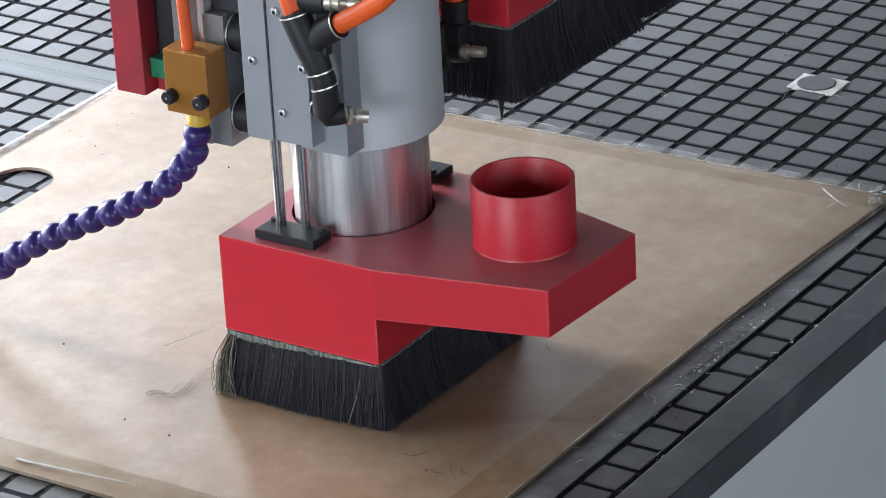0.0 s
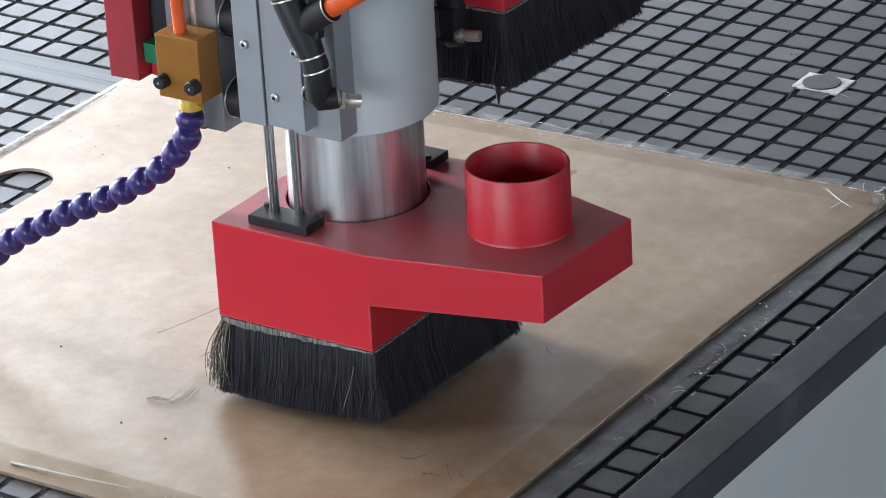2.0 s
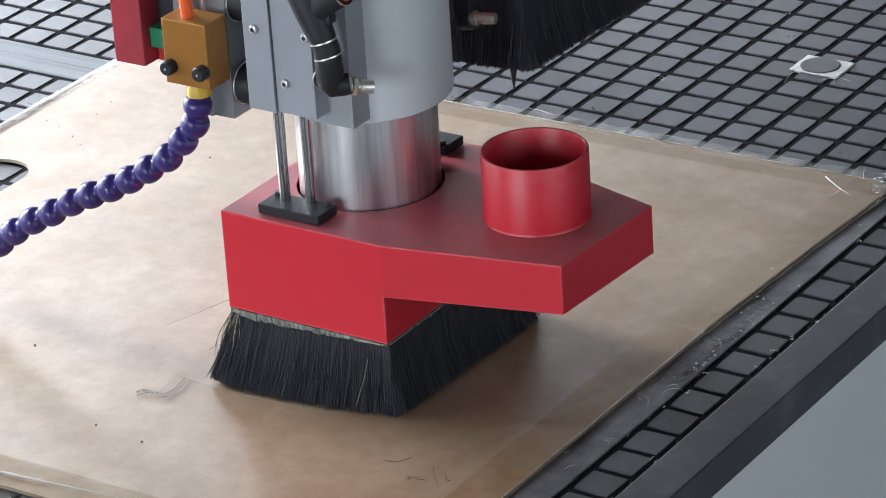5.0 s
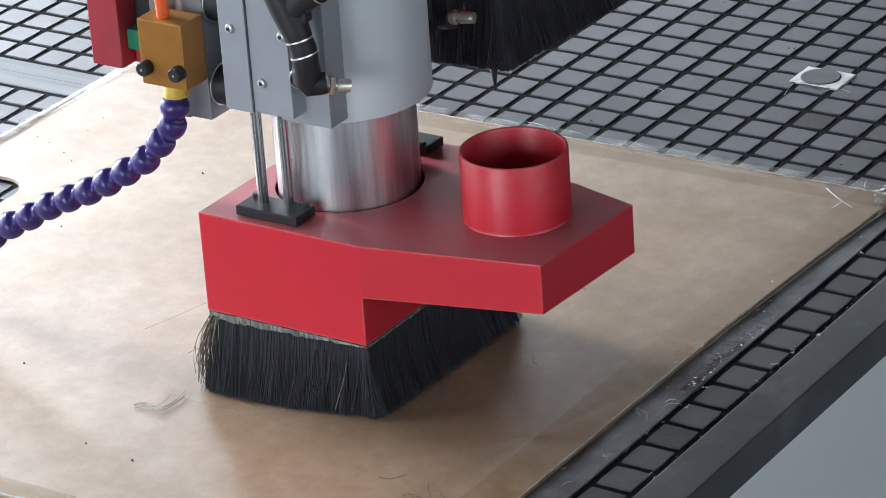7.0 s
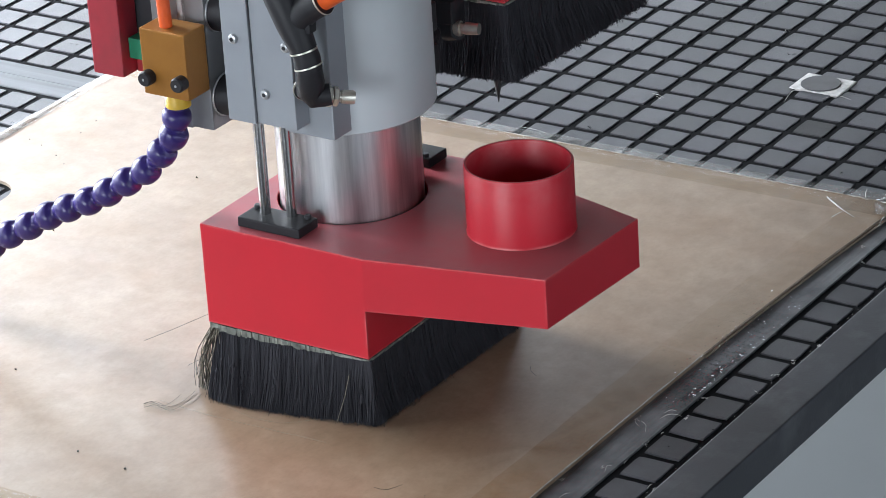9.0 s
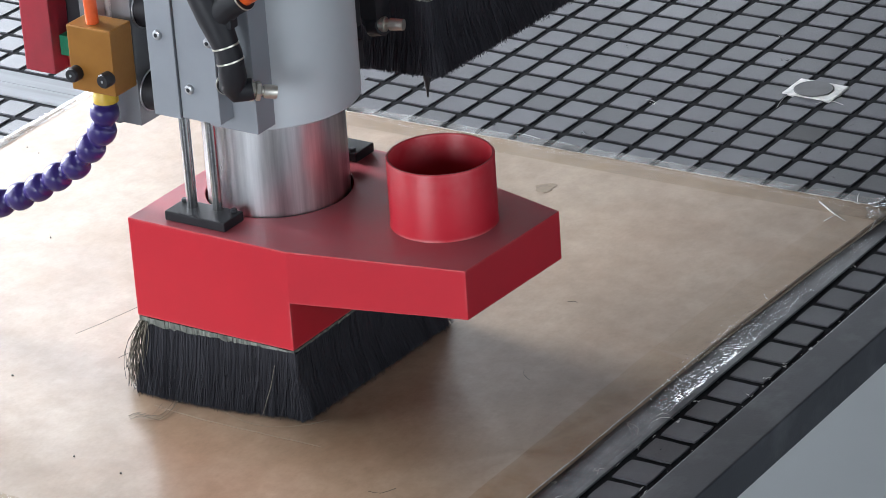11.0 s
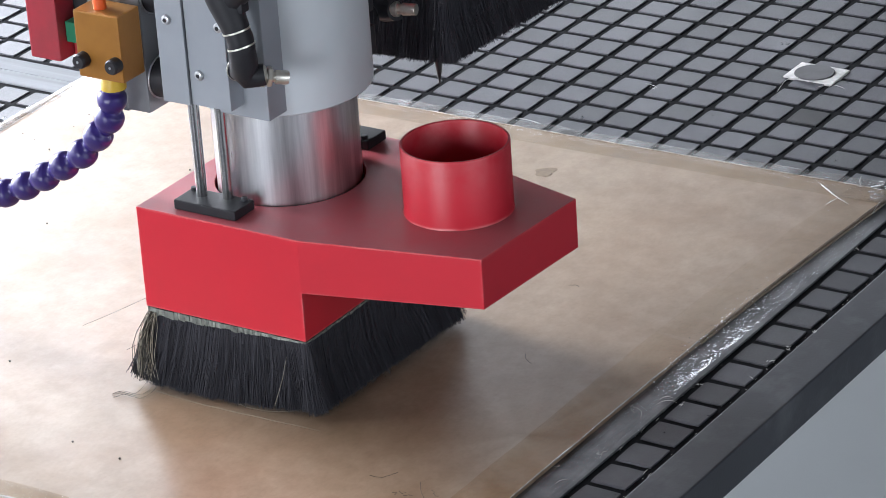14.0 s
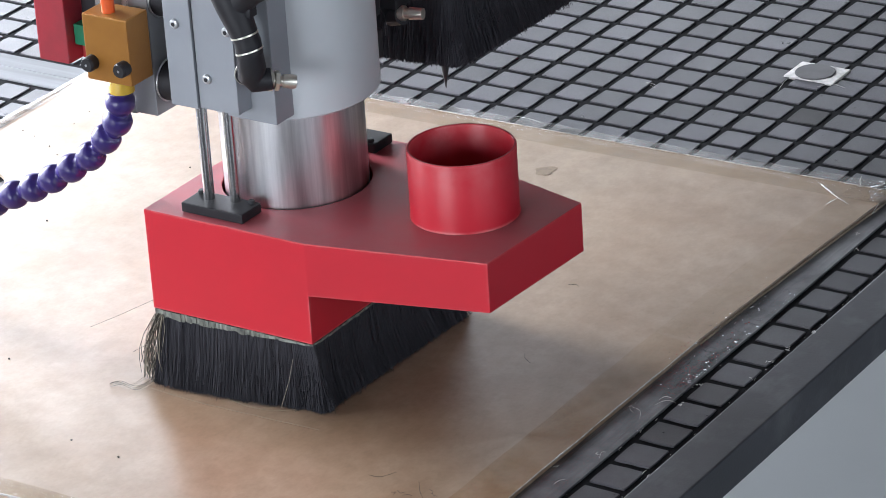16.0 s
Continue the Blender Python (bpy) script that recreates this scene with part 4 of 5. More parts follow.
        p("hose_segment", bm, M_BLUE, "violet-blue ball-jointed hose segment" if k == 1 else "", 50)
    # push-in fittings
    bm = bmesh.new()
    tube(bm, [(-0.2120, -0.060, 0.3935), (-0.2085, -0.060, 0.386), (-0.1990, -0.059, 0.366), (-0.1900, -0.058, 0.3425)], 0.012, 22, radii=[0.0128, 0.0132, 0.0138, 0.0112])
    tube(bm, [(-0.2015, -0.058, 0.362), (-0.1830, -0.056, 0.3795), (-0.1690, -0.055, 0.3875)], 0.012, 22, radii=[0.0128, 0.0122, 0.0118])
    box(bm, -0.190, -0.180, -0.062, -0.052, 0.3585, 0.368, 0.001)
    fit = p("hose_fitting", bm, M_BLACK, "black plastic Y hose fitting", 50)
    bm = bmesh.new()
    tube(bm, [(-0.1905, -0.058, 0.344), (-0.1885, -0.057, 0.336), (-0.1880, -0.056, 0.326)], 0.0105, 22, radii=[0.0104, 0.0112, 0.0112])
    p("collar", bm, M_BLACK, "", 50, fit)
    bm = bmesh.new()
    tube(bm, [(-0.1880, -0.056, 0.328), (-0.1890, -0.054, 0.314), (-0.1910, -0.052, 0.3055), (-0.1890, -0.049, 0.3000), (-0.1830, -0.044, 0.2995), (-0.1790, -0.041, 0.300)], 0.0105, 22, radii=[0.0106, 0.0118, 0.0116, 0.0108, 0.0094, 0.0088])
    tube(bm, [(-0.1985, -0.050, 0.3025), (-0.2010, -0.046, 0.3030)], 0.0085, 18)
    p("elbow", bm, M_BLACK, "", 50, fit)
    for (sx, sy, sz), r in (((-0.1903, -0.058, 0.3425), 0.0117), ((-0.1882, -0.0562, 0.3290), 0.0119), ((-0.2112, -0.060, 0.3915), 0.0136)):
        bm = bmesh.new()
        tube(bm, [(sx, sy, sz), (sx + 0.0004, sy, sz - 0.0013)], r, 24)
        p("ring", bm, M_BRASS, "thin bright release ring", 30, fit)
    bm = bmesh.new()
    tube(bm, [(-0.1705, -0.0551, 0.3867), (-0.1694, -0.0550, 0.3873)], 0.0124, 24)
    p("ring", bm, M_BRASS, "", 30, fit)
    bm = bmesh.new()
    tube(bm, [(-0.1985, -0.0478, 0.3032), (-0.2000, -0.0462, 0.3034)], 0.0105, 24)
    p("ring", bm, M_BRASS, "", 30, fit)
    bm = bmesh.new()
    va, vd = Vector((-0.1835, -0.0428, 0.2985)), Vector((0.0150, 0.0143, -0.0042))
    def along(q0, q1, r, n, r2=None):
        tube(bm, [va + vd * q0, va + vd * (q0 * 0.8 + q1 * 0.2), va + vd * (q0 * 0.2 + q1 * 0.8), va + vd * q1], r, n, radii=[r * 0.93, r, r2 or r, (r2 or r) * 0.93])
    along(0.0, 0.24, 0.0092, 6)
    along(0.24, 0.30, 0.0060, 16)
    along(0.30, 0.50, 0.0084, 6)
    along(0.50, 0.66, 0.0042, 16)
    p("hex_nut", bm, M_BRASS, "nickel-plated hex nuts", 25, fit)
    bm = bmesh.new()
    along(0.62, 1.14, 0.0058, 20)
    p("valve_tip", bm, M_BRASS, "nickel-plated brass valve tip", 40, fit)
    bm = bmesh.new()
    tube(bm, [(-0.2110, -0.060, 0.392), (-0.2140, -0.061, 0.405), (-0.2200, -0.061, 0.43), (-0.23, -0.057, 0.5), (-0.23, -0.05, 0.62)], 0.0092, 14)
    p("air_hose", bm, M_ORANGE, "orange plastic air hose", 50, fit)
    bm = bmesh.new()
    tube(bm, [(-0.1715, -0.0552, 0.386), (-0.160, -0.054, 0.3935), (-0.145, -0.0525, 0.4025), (-0.131, -0.051, 0.4119), (-0.118, -0.049, 0.424), (-0.105, -0.045, 0.45), (-0.10, -0.04, 0.52)], 0.0088, 14)
    p("air_hose", bm, M_ORANGE, "orange plastic air hose", 50, fit)
    # upper valve
    bm = bmesh.new()
    tube(bm, [(-0.2060, -0.052, 0.4045), (-0.1960, -0.051, 0.4040), (-0.1840, -0.050, 0.4035)], 0.011, 18, radii=[0.0125, 0.0125, 0.0105])
    uv = p("valve_body", bm, M_BLACK, "", 50)
    bm = bmesh.new()
    tube(bm, [(-0.1850, -0.050, 0.4036), (-0.1780, -0.049, 0.404), (-0.1775, -0.049, 0.404), (-0.1750, -0.049, 0.4042), (-0.1745, -0.049, 0.4042), (-0.1700, -0.0485, 0.4045), (-0.1695, -0.0485, 0.4045), (-0.1610, -0.048, 0.405), (-0.1605, -0.048, 0.405), (-0.1500, -0.047, 0.406)], 0.006, 12,
         radii=[0.0078, 0.0078, 0.0058, 0.0058, 0.0072, 0.0072, 0.004, 0.004, 0.0068, 0.0062])
    p("valve_tip", bm, M_BRASS, "nickel-plated brass valve tip", 40, uv)
    # fitting on the far side
    bm = bmesh.new()
    tube(bm, [(-0.197, 0.163, 0.330), (-0.198, 0.163, 0.287), (-0.193, 0.160, 0.281), (-0.185, 0.158, 0.283)], 0.011, 18, radii=[0.0125, 0.012, 0.0115, 0.009])
    box(bm, -0.208, -0.186, 0.150, 0.172, 0.289, 0.310, 0.002)
    bf = p("hose_fitting", bm, M_BLACK, "black plastic elbow hose fitting", 40)
    bm = bmesh.new()
    tube(bm, [(-0.188, 0.158, 0.2835), (-0.183, 0.159, 0.284), (-0.1825, 0.159, 0.284), (-0.179, 0.1595, 0.2845), (-0.1785, 0.1595, 0.2845), (-0.1665, 0.162, 0.285)], 0.006, 12, radii=[0.0068, 0.0068, 0.0046, 0.0046, 0.0056, 0.0050])
    p("valve_tip", bm, M_BRASS, "nickel-plated brass valve tip", 40, bf)
    bm = bmesh.new()
    tube(bm, [(-0.197, 0.163, 0.328), (-0.197, 0.163, 0.36), (-0.20, 0.165, 0.45), (-0.20, 0.165, 0.6)], 0.0088, 14)
    p("air_hose", bm, M_ORANGE, "", 50, bf)
    return head, tufts, x0, y0, O


def stray_bristles(head, x0, y0, O):
    """Splayed pale bristles at the brush's corner."""
    rnd = random.Random(3)
    for count, material, label in ((26, M_PALE, "pale splayed bristles at the brush's corner"), (30, M_HAIR, "dark splayed bristles at the brush's corner")):
        bm = bmesh.new()
        for k in range(count):
            x, y, z = x0 + rnd.uniform(-0.001, 0.008), y0 - rnd.uniform(0.001, 0.004), LOW - 0.004
            dx, bow, curl = rnd.uniform(-0.016, 0.005), rnd.uniform(-0.011, 0.001), rnd.uniform(-0.002, 0.002)
            length = 0.062 * rnd.uniform(0.7, 1.02)
            tube(bm, [(x + dx * q + bow * math.sin(math.pi * q) + curl * math.sin(7 * q), y - 0.012 * q, z - length * q) for q in (0, 0.2, 0.4, 0.6, 0.8, 1)], rnd.uniform(0.00022, 0.00036), 4)
        bmesh.ops.translate(bm, verts=bm.verts, vec=O)
        part("splayed_bristles", bm, material, head, label)
    for pts, m in (([(-0.391, -0.050, 0.036), (-0.3590, -0.050, 0.0535), (-0.3160, -0.048, 0.078)], M_HAIR),
                   ([(-0.346, -0.050, 0.022), (-0.335, -0.050, 0.029), (-0.314, -0.048, 0.040)], M_HAIR),
                   ([(-0.1685, -0.060, 0.0580), (-0.1712, -0.064, 0.0400), (-0.1790, -0.068, 0.0140)], M_PALE)):
        bm = bmesh.new()
        tube(bm, pts, 0.0002, 5)
        bmesh.ops.translate(bm, verts=bm.verts, vec=O)
        part("stray_bristle", bm, m, head, "long stray bristle")


SECOND = (0.0, 0.235, 0.228)
HOOD_RISE = 0.004
head, tufts, bx0, by0, HO = build_head("grey and steel router spindle with a red brush dust hood, lowered", "router spindles")
for tt in tufts:
    tt.rotation_mode = "QUATERNION"
head_2 = copy_thing(head, pose(AXIS[0] + SECOND[0], AXIS[1] + SECOND[1], SECOND[2]))
head_3 = copy_thing(head, pose(AXIS[0], AXIS[1] + 2 * SECOND[1], SECOND[2]))
for h in (head_2, head_3):
    tagged(h, "raised router spindle with a red dust hood and black brush")
    # the hood rides higher and its free bristles hang straight
    for ob in h.children:
        kind = ob.name.split(".")[0]
        if kind in ("dust_hood", "brush_strip", "hose_port", "rod_foot"):
            ob.location.z += HOOD_RISE
        elif kind == "tuft":
            ob.location.z, ob.scale.z = ob.location.z + HOOD_RISE, 1 + HOOD_RISE / 0.0625
        elif kind in ("side_brush", "back_brush", "brush_core"):
            ob.location.z, ob.scale.z = -0.0004, 1 + HOOD_RISE / 0.0625
stray_bristles(head, bx0, by0, HO)
bm = bmesh.new()
lathe(bm, 0, 0, [(0.0004, -0.0725), (0.0046, -0.046), (0.0046, -0.01), (0.0062, -0.008), (0.0062, 0.09), (0.003, 0.092)], 20)
part("router_bit", bm, M_DARK, head_2, "pointed steel engraving bit", 30)


def build_cover():
    cover = thing("carriage_cover", "red painted metal cover post of the machine carriage", "machine cover", (-0.46, 0.06, 0.2))
    O = Vector((0.46, -0.06, -0.2))
    def p(name, bm, material, lab=""):
        bmesh.ops.translate(bm, verts=bm.verts, vec=O)
        return part(name, bm, material, cover, lab)
    bm = bmesh.new()
    box(bm, -0.4995, -0.4665, 0.05, 0.0755, 0.2305, 0.70, 0.0015)
    p("post", bm, M_POST)
    bm = bmesh.new()
    box(bm, -0.4695, -0.415, 0.076, 0.083, 0.236, 0.70, 0.001)
    p("back_panel", bm, M_DARK, "dark backing panel")
    bm = bmesh.new()
    box(bm, -0.466, -0.440, 0.069, 0.0755, 0.2305, 0.246, 0.001)
    p("foot_plate", bm, M_REDIN)
    bm = bmesh.new()
    box(bm, -0.466, -0.445, 0.060, 0.0755, 0.246, 0.265, 0.001)
    p("connector", bm, M_GREEN, "green plastic connector")
    bm = bmesh.new()
    box(bm, -0.424, -0.402, 0.055, 0.075, 0.262, 0.70, 0.001)
    p("channel", bm, M_ALU)
    return cover


cover = build_cover()


def build_small():
    # plug plate in the table
    plug = thing("vacuum_plug", "round steel plug in a pale square plate, set in the table", "plug", (-0.1446, 0.8004, 0))
    bm = bmesh.new()
    box(bm, -0.0255, 0.0295, -0.0205, 0.0215, -0.002, 0.0014, 0.001)
    part("plate", bm, M_PLATE, plug, "pale metal plate")
    bm = bmesh.new()
    lathe(bm, 0, 0, [(0.0205, 0.0013), (0.0205, 0.0020), (0.0198, 0.0025), (0.003, 0.0025)], 40)
    part("disc", bm, M_DISC, plug, "grey steel disc", 30)
    # plastic shreds and wood chips lying about
    rnd = random.Random(8)
    spots = [(0.123, 0.273), (0.052, 0.088), (0.068, 0.004), (0.0675, 0.471), (-0.242, 0.913), (-0.276, 0.699), (0.083, 0.145), (0.12, 0.24), (0.119, 0.21), (0.118, 0.175), (0.08, 0.055), (0.085, 0.11), (0.082, 0.44), (0.05, -0.03)]
    for x, y in spots:
        bm = bmesh.new()
        for k in range(4):
            a = rnd.random() * 6.28
            ln = rnd.uniform(0.0005, 0.0017)
            q = Vector((x + rnd.gauss(0, 0.002), y + rnd.gauss(0, 0.002), 0.0016))
            d = Vector((math.cos(a), math.sin(a), rnd.uniform(0, 0.3))) * ln
            tube(bm, [q - d, q, q + d + Vector((0, 0, 0.0006))], 0.0003, 4)
        tagged(part("plastic_shred", bm, M_CHIP), "shiny shred of torn clear plastic on the table", "shred", "plastic shreds")
    for arc in (((0.0498, 0.0892), (0.0549, 0.0803), (0.0598, 0.077)), ((0.0566, 0.0862), (0.0644, 0.0805), (0.0696, 0.0705)), ((0.0686, 0.0971), (0.0717, 0.1049), (0.0783, 0.1082), (0.0828, 0.1078)),
                ((0.0669, 0.107), (0.0697, 0.1128), (0.075, 0.1142)), ((0.0743, -0.0037), (0.0717, 0.0047), (0.0739, 0.0081)), ((0.0635, -0.0565), (0.0652, -0.0509), (0.0679, -0.0461)),
                ((0.0830, 0.073), (0.0837, 0.0762)), ((0.081, 0.0165), (0.0816, 0.0204)), ((0.1246, -0.0146), (0.1243, -0.0089)), ((0.1186, -0.0117), (0.1188, -0.0044)), ((-0.125, 0.7661), (-0.112, 0.7758), (-0.0977, 0.774)), ((-0.1555, 0.741), (-0.1585, 0.757), (-0.1594, 0.7704), (-0.1500, 0.776)), ((-0.2859, 0.7052), (-0.278, 0.7035), (-0.2703, 0.7009)), ((-0.3615, 0.576), (-0.345, 0.5745), (-0.330, 0.573))):
        bm = bmesh.new()
        line = bent(arc)
        thick = 0.00030 if arc[0][1] < 0.5 else 0.00026
        tube(bm, [(x, y, 0.0020 + 0.0010 * math.sin(math.pi * k / len(line))) for k, (x, y) in enumerate(line)], thick, 5, radii=[thick * (0.45 + 0.55 * math.sin(math.pi * (k + 0.5) / len(line))) for k in range(len(line))])
        tagged(part("plastic_shred", bm, M_CHIP), "shiny curl of torn clear plastic on the table", "shred", "plastic shreds")
    # pale crumbs along the groove beside the border
    for k in range(46):
        y = -0.12 + 0.60 * (k + rnd.random()) / 46
        x = rnd.choice((0.1205, 0.1215, 0.0795, 0.1225)) + rnd.gauss(0, 0.0007)
        bm = bmesh.new()
        a = rnd.random() * 3.14
        d = Vector((math.cos(a), math.sin(a), 0.2)) * rnd.uniform(0.0003, 0.0009)
        q = Vector((x, y, 0.0005))
        tube(bm, [q - d, q, q + d], 0.0003, 4, radii=[0.0001, 0.00026, 0.0001])
        tagged(part("plastic_crumb", bm, M_CHIP), "pale crumb of plastic in the table's groove", "crumb", "plastic crumbs")
    # specks on the sheet
    for x, y in ((-0.3326, -0.1728), (-0.4766, -0.0767), (-0.2785, -0.1795), (-0.63, 0.17), (-0.72, 0.30), (-0.58, 0.33), (-0.7702, 0.3276), (-0.7404, 0.3135), (-0.7536, 0.3699), (-0.759, 0.4019), (-0.7909, 0.3345)):
        bm = bmesh.new()
        bmesh.ops.create_icosphere(bm, subdivisions=1, radius=0.0011 if x > -0.7 else 0.0007)
        for v in bm.verts:
            v.co = v.co * rnd.uniform(0.7, 1.2) + Vector((x, y, SHEET_Z + 0.0008))
        tagged(part("speck", bm, M_HAIR), "dark wood speck lying on the sheet", "speck", "specks")


def build_hairs():
    """Loose bristles and curls lying on the sheet."""
    z = SHEET_Z + 0.0007
    for pts, m in (([(-0.3280, -0.0674), (-0.2794, -0.0705), (-0.2216, -0.0694), (-0.1553, -0.0669)], M_PALE),
                   ([(-0.2687, -0.0503), (-0.2375, -0.0581), (-0.2091, -0.0542), (-0.1862, -0.0371), (-0.1764, -0.0232)], M_PALE),
                   ([(-0.0435, -0.130), (-0.0405, -0.128), (-0.0400, -0.1325)], M_HAIR),
                   ([(-0.0405, -0.1250), (-0.0360, -0.1275), (-0.0340, -0.1245)], M_HAIR),
                   ([(-0.0330, -0.1300), (-0.0290, -0.1270), (-0.0255, -0.1271)], M_HAIR),
                   ([(-0.0327, -0.1055), (-0.0230, -0.1190), (-0.0108, -0.1307)], M_HAIR),
                   ([(-0.0180, -0.1125), (-0.0140, -0.1140), (-0.0130, -0.1180)], M_HAIR),
                   ([(-0.0130, -0.1165), (-0.0097, -0.1192), (-0.0070, -0.1185)], M_HAIR),
                   ([(-0.0759, -0.1138), (-0.0656, -0.1120), (-0.0600, -0.1030), (-0.0583, -0.0994)], M_HAIR),
                   ([(-0.112, 0.261), (-0.106, 0.264), (-0.102, 0.262)], M_HAIR),
                   ([(-0.076, 0.128), (-0.071, 0.120), (-0.062, 0.114)], M_HAIR)):
        bm = bmesh.new()
        tube(bm, [(x, y, z + 0.0002 * math.sin(2 * k)) for k, (x, y) in enumerate(bent(pts))], 0.00020, 5)
        tagged(part("loose_bristle", bm, m), "thin loose bristle lying on the hardboard sheet", "bristle", "loose bristles")
    # pale tubes: a painted highlight streak on the near tape, a torn end
    for a, b in (((-0.372, -0.2775), (-0.250, -0.2665)), ((0.045, 0.585), (0.060, 0.570))):
        bm = bmesh.new()
        line = [(a[0] + (b[0] - a[0]) * q, a[1] + (b[1] - a[1]) * q - 0.0022 * math.sin(math.pi * q), z + 0.0004 + 0.0012 * math.sin(math.pi * q)) for q in (k / 24 for k in range(25))]
        tube(bm, line, 0.0009, 6, radii=[0.00105 * (1 - 0.8 * k / 24) * (1 + 0.25 * math.sin(1.3 * k)) for k in range(25)])
        tagged(part("tape_curl_streak", bm, M_CHIP), "bright torn curl and painted highlight streak of clear tape", "tape", "tape curls")


def build_corner():
    """Torn tape and a crumpled scrap of film at the sheet's far corner."""
    for arc in (((-0.008, 0.5486), (0.0089, 0.535), (0.0191, 0.5284)), ((0.0191, 0.5284), (0.0266, 0.5233), (0.0339, 0.5197)), ((0.0159, 0.5115), (0.0182, 0.5205), (0.0191, 0.5284)), ((0.017, 0.5806), (0.02, 0.5714), (0.0248, 0.5626)), ((0.0093, 0.5613), (0.0153, 0.5592)), ((0.0391, 0.5639), (0.0421, 0.569)), ((0.0495, 0.5573), (0.0554, 0.5468)), ((0.0632, 0.5123), (0.0586, 0.5324)), ((0.063, 0.5103), (0.0656, 0.5133)), ((0.0227, 0.5602), (0.0294, 0.5585))):
        bm = bmesh.new()
        big = 0.0004 if arc[0][0] > -0.005 else 0.0009
        tube(bm, [(x, y, SHEET_Z + 0.0009 + 0.0006 * (k % 2)) for k, (x, y) in enumerate(arc)], big, 5, radii=[big if k < len(arc) - 1 else big * 0.5 for k in range(len(arc))])
        tagged(part("tape_curl_streak", bm, M_CHIP), "bright torn curl and painted highlight streak of clear tape", "tape", "tape curls")
    rnd = random.Random(31)
    bm = bmesh.new()
    n = 20
    grid = [[bm.verts.new((0.036 + 0.062 * i / n + rnd.uniform(-0.0012, 0.0012), 0.524 + 0.070 * j / n + rnd.uniform(-0.0012, 0.0012),
                           max(0.0012, SHEET_Z * (1 - max(0, 0.036 + 0.062 * i / n - SHEET_X1) / 0.02)) * (1.25 if i < 7 else 1.0) + 0.0012 + rnd.uniform(0, 0.0011))) for i in range(n + 1)] for j in range(n + 1)]
    for j in range(n):
        for i in range(n):
            if (i / n - 0.5) ** 2 + (j / n - 0.5) ** 2 < 0.25 * rnd.uniform(0.75, 1.1):
                bm.faces.new((grid[j][i], grid[j][i + 1], grid[j + 1][i + 1]))
                bm.faces.new((grid[j][i], grid[j + 1][i + 1], grid[j + 1][i]))
    bmesh.ops.delete(bm, geom=[v for v in bm.verts if not v.link_faces], context="VERTS")
    tagged(part("film_scrap", bm, M_SCRAP), "crumpled hazy scrap of clear film over the sheet's corner", "film")
    bm = bmesh.new()
    lathe(bm, 0, 0, [(0.0002, 0.0009), (0.004, 0.0007), (0.0065, 0.0009), (0.0085, 0.0004), (0.0098, 0.0001)], 28)
    for v in bm.verts:
        q = 1 + 0.7 * noise.noise(v.co * 130)
        v.co.x, v.co.y, v.co.z = v.co.x * q, v.co.y * q, v.co.z * 0.12
        v.co += Vector((-0.2606, 0.4681, SHEET_Z + 0.0002))
    tagged(part("dust_mound", bm, M_DUST, smooth=60), "small flat mound of brown wood dust on the sheet", "dust")


def build_film():
    """A loose crinkled length of film beside the sheet, hinged on its inner edge."""
    rnd = random.Random(17)
    bm = bmesh.new()
    nx, ny, wide, long = 24, 420, 0.0275, 0.62
    creases = [(rnd.uniform(0.42, 0.95), rnd.uniform(-0.25, 0.25)) for k in range(13)]
    grid = []
    for j in range(ny + 1):
        s = j / ny
        zone = math.sin(math.pi * min(1, max(0, (s - 0.38) / 0.44)) ** 0.75) ** 0.8
        row = []
        for i in range(nx + 1):
            q = i / nx
            z = 0.0007 + 0.0003 * noise.noise(Vector((s * 14, q * 1.5, 4)))
            z += rnd.gauss(0, 0.000045) * min(1, 3 * zone)
            for c, tilt in creases:
                d = s - c - tilt * (q - 0.5) * 0.03
                z += 0.00012 * zone * math.exp(-(d * 620) ** 2)
            edge = max(0.0, q - 0.86) / 0.14
            z += 0.0003 * zone * edge * (1 + 0.5 * noise.noise(Vector((s * 60, 0, 9))))
            row.append(bm.verts.new((wide * q, long * (s - 0.5), z)))
        grid.append(row)
    for j in range(ny):
        s = (j + 0.5) / ny
        zone = math.sin(math.pi * min(1, max(0, (s - 0.38) / 0.46)) ** 0.75)
        crease, start = rnd.random() < 0.24, rnd.uniform(-0.2, 0.7)
        for i in range(nx):
            across = (i + 0.5) / nx
            clean = 0.13 * zone + (0.28 * zone if s < 0.50 else 0.0)
            if crease and start < across < start + 0.55:
                clean = 0.7 * zone
            if 0.415 < s < 0.575 and abs(across - 0.80 - 0.08 * math.sin(70 * s)) < 0.11:
                clean = 0.92
            q = (grid[j][i], grid[j][i + 1], grid[j + 1][i + 1], grid[j + 1][i])
            k = rnd.randrange(2)
            for f in ((q[k], q[k + 1], q[k + 2]), (q[k], q[k + 2], q[(k + 3) % 4])):
                bm.faces.new(f).material_index = 1 if rnd.random() < clean else 0
    ob = part("loose_film", bm, M_FILM_DULL)
    ob.data.materials.append(M_FILM)
    ob.location = (SHEET_X1 - 0.0055, 0.185, 0.0012)
    return tagged(ob, "loose crinkled clear film beside the hardboard sheet", "film")


